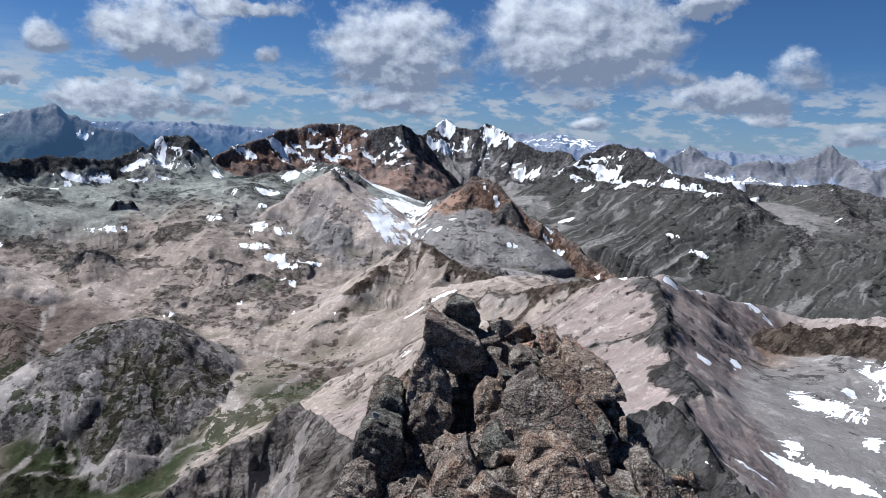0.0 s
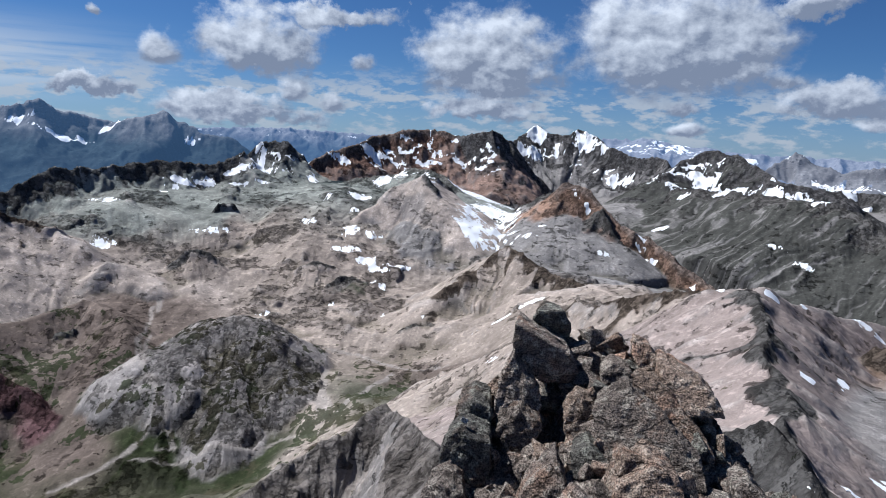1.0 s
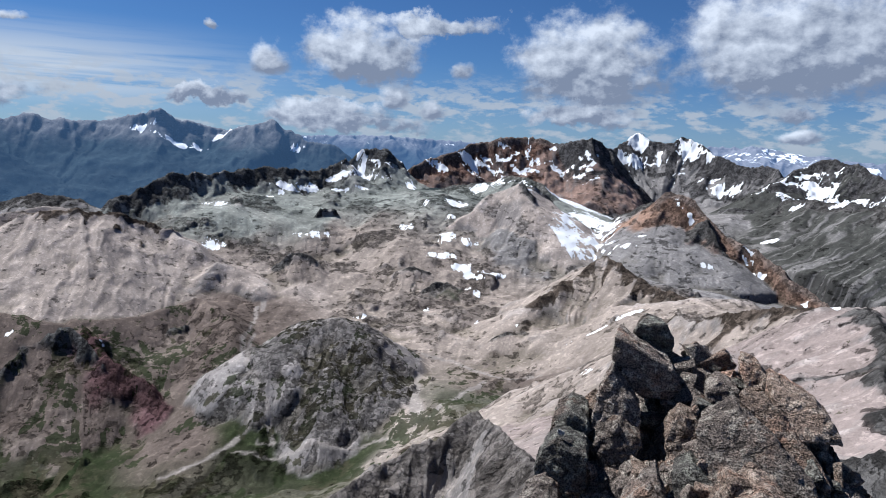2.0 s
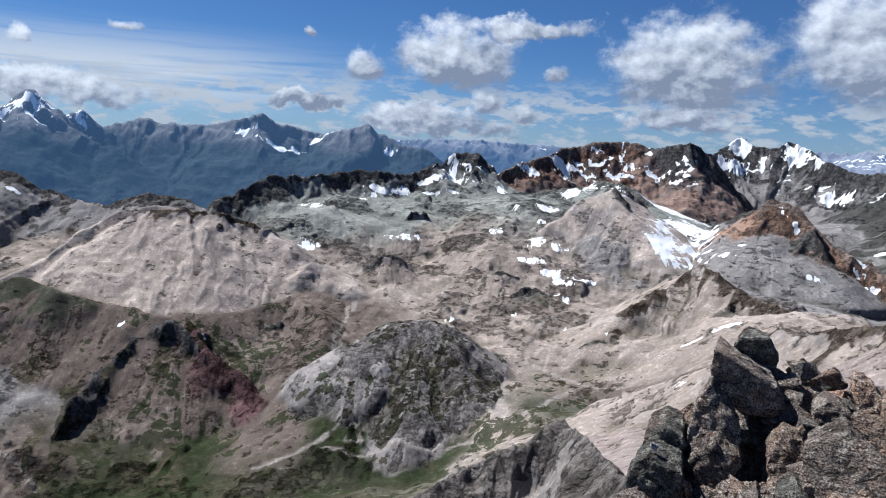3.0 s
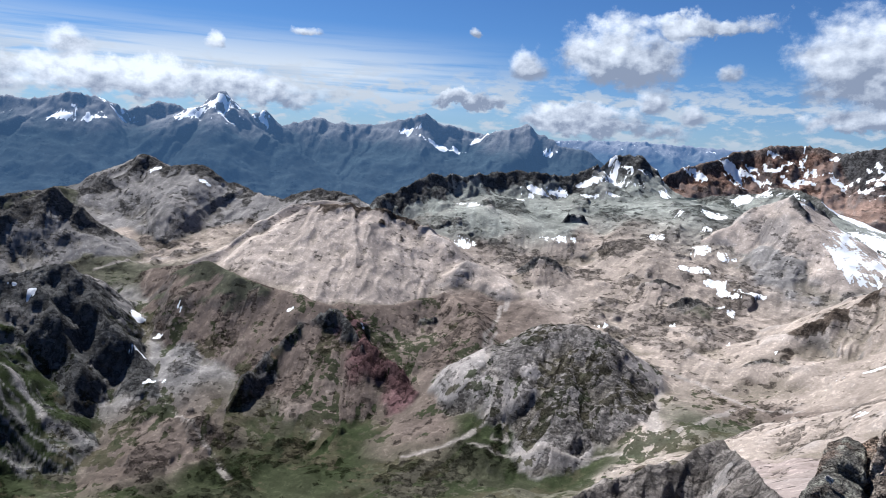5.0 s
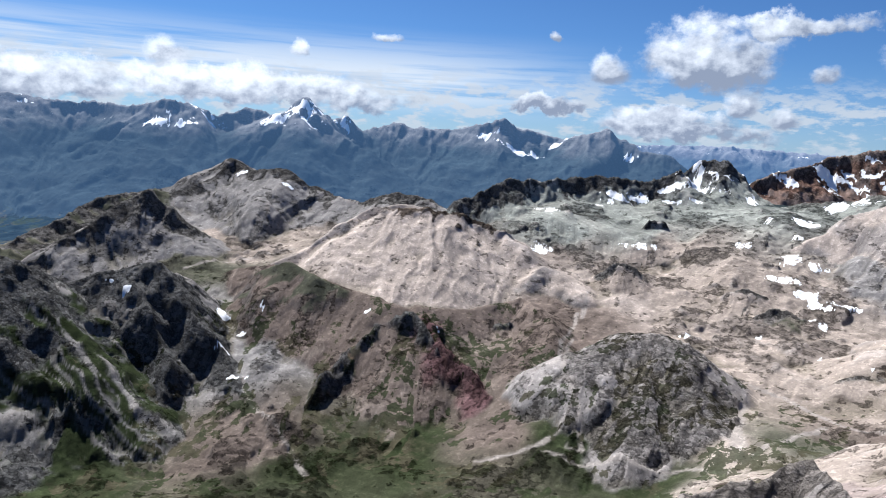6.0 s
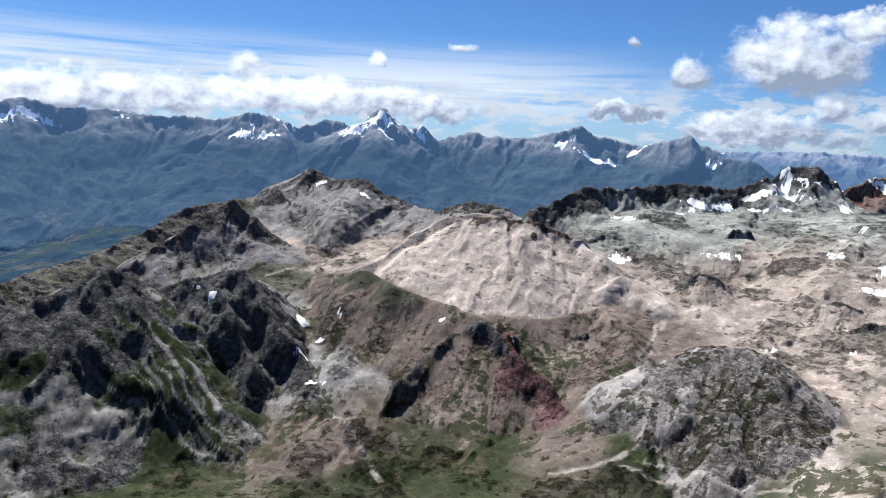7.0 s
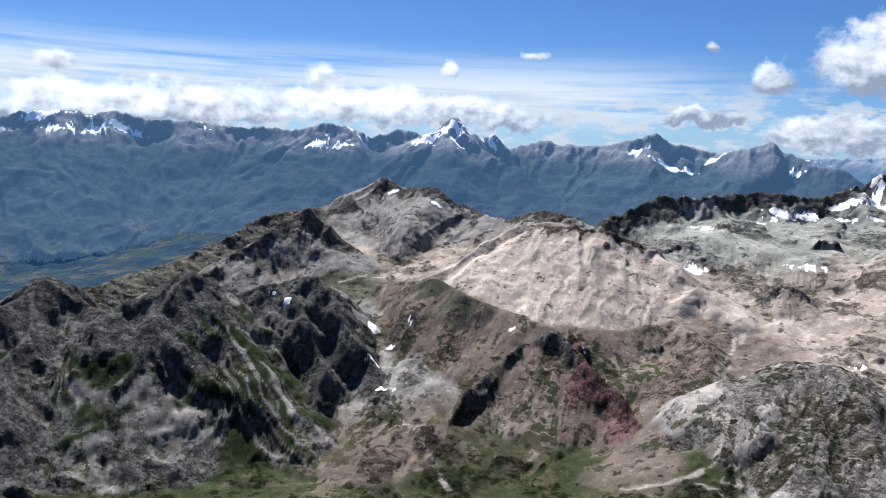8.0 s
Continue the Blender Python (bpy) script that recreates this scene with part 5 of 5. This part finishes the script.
def stone_mesh(seed):
    rnd = random.Random(seed)
    bm = bmesh.new()
    for _ in range(13):
        p = Vector((rnd.uniform(-1, 1), rnd.uniform(-1, 1), rnd.uniform(-1, 1)))
        p = p / max(abs(p.x), abs(p.y), abs(p.z)) * rnd.uniform(0.75, 1.0)
        bm.verts.new((p.x * 0.5, p.y * 0.40, p.z * 0.33))
    hull = bmesh.ops.convex_hull(bm, input=bm.verts[:])
    bmesh.ops.delete(bm, geom=[g for g in hull["geom_interior"] if isinstance(g, bmesh.types.BMVert)], context="VERTS")
    bmesh.ops.bevel(bm, geom=bm.edges[:], offset=0.02, segments=1, affect="EDGES")
    mesh = bpy.data.meshes.new("stone")
    bm.to_mesh(mesh)
    bm.free()
    return mesh


rnd = random.Random(5)
kinds = [stone_mesh(20 + k) for k in range(12)]
for k, mesh in enumerate(kinds):
    mesh.materials.append((ROCK, ROCK, RUSTY, DARKROCK)[k % 4])
spots = []
cols = np.array(STATIONS).T
while len(spots) < 280:
    y = rnd.uniform(3.7, 6.35)
    cx, left, right = (float(np.interp(y, cols[0], cols[k])) for k in (1, 3, 4))
    x = cx + rnd.uniform(-left, right) * 1.05
    if math.hypot((x - 0.24) / 0.2, (y - 5.2) / 0.33) < 1:
        continue
    spots.append((x, y, 0.06 + 0.27 * rnd.random() ** 1.7))
tops = outcrop_height(np.array([s[0] for s in spots]), np.array([s[1] for s in spots]))
for (x, y, size), z in zip(spots, tops):
    stone = new("stone", kinds[rnd.randrange(12)])
    stone.location, stone.scale = (x, y, z + size * 0.1), (size, size, size)
    stone.rotation_euler = (rnd.uniform(-0.7, 0.7), rnd.uniform(-0.7, 0.7), rnd.uniform(0, 6.3))
    tagged(stone, "loose angular stone lying on the rock outcrop", "stone", group="loose stones on the outcrop")
PALE = rock_material("pale_rock", (0.55, 0.53, 0.49), (0.5, 0.45, 0.4), (0.6, 0.6, 0.56))
for x, y, z, size in ((-0.38, 4.72, -0.33, 0.075), (0.28, 4.05, -0.52, 0.10), (1.02, 4.35, -0.50, 0.085)):
    mesh = stone_mesh(int(1000 * size))
    mesh.materials.append(PALE)
    stone = new("stone", mesh)
    stone.location, stone.scale, stone.rotation_euler = (x, y, z), (size, size, size), (0.5, 0.6, 1 + 9 * size)
    tagged(stone, "small whitish quartz stone lying on the dark rock", "stone", group="pale stones on the outcrop")
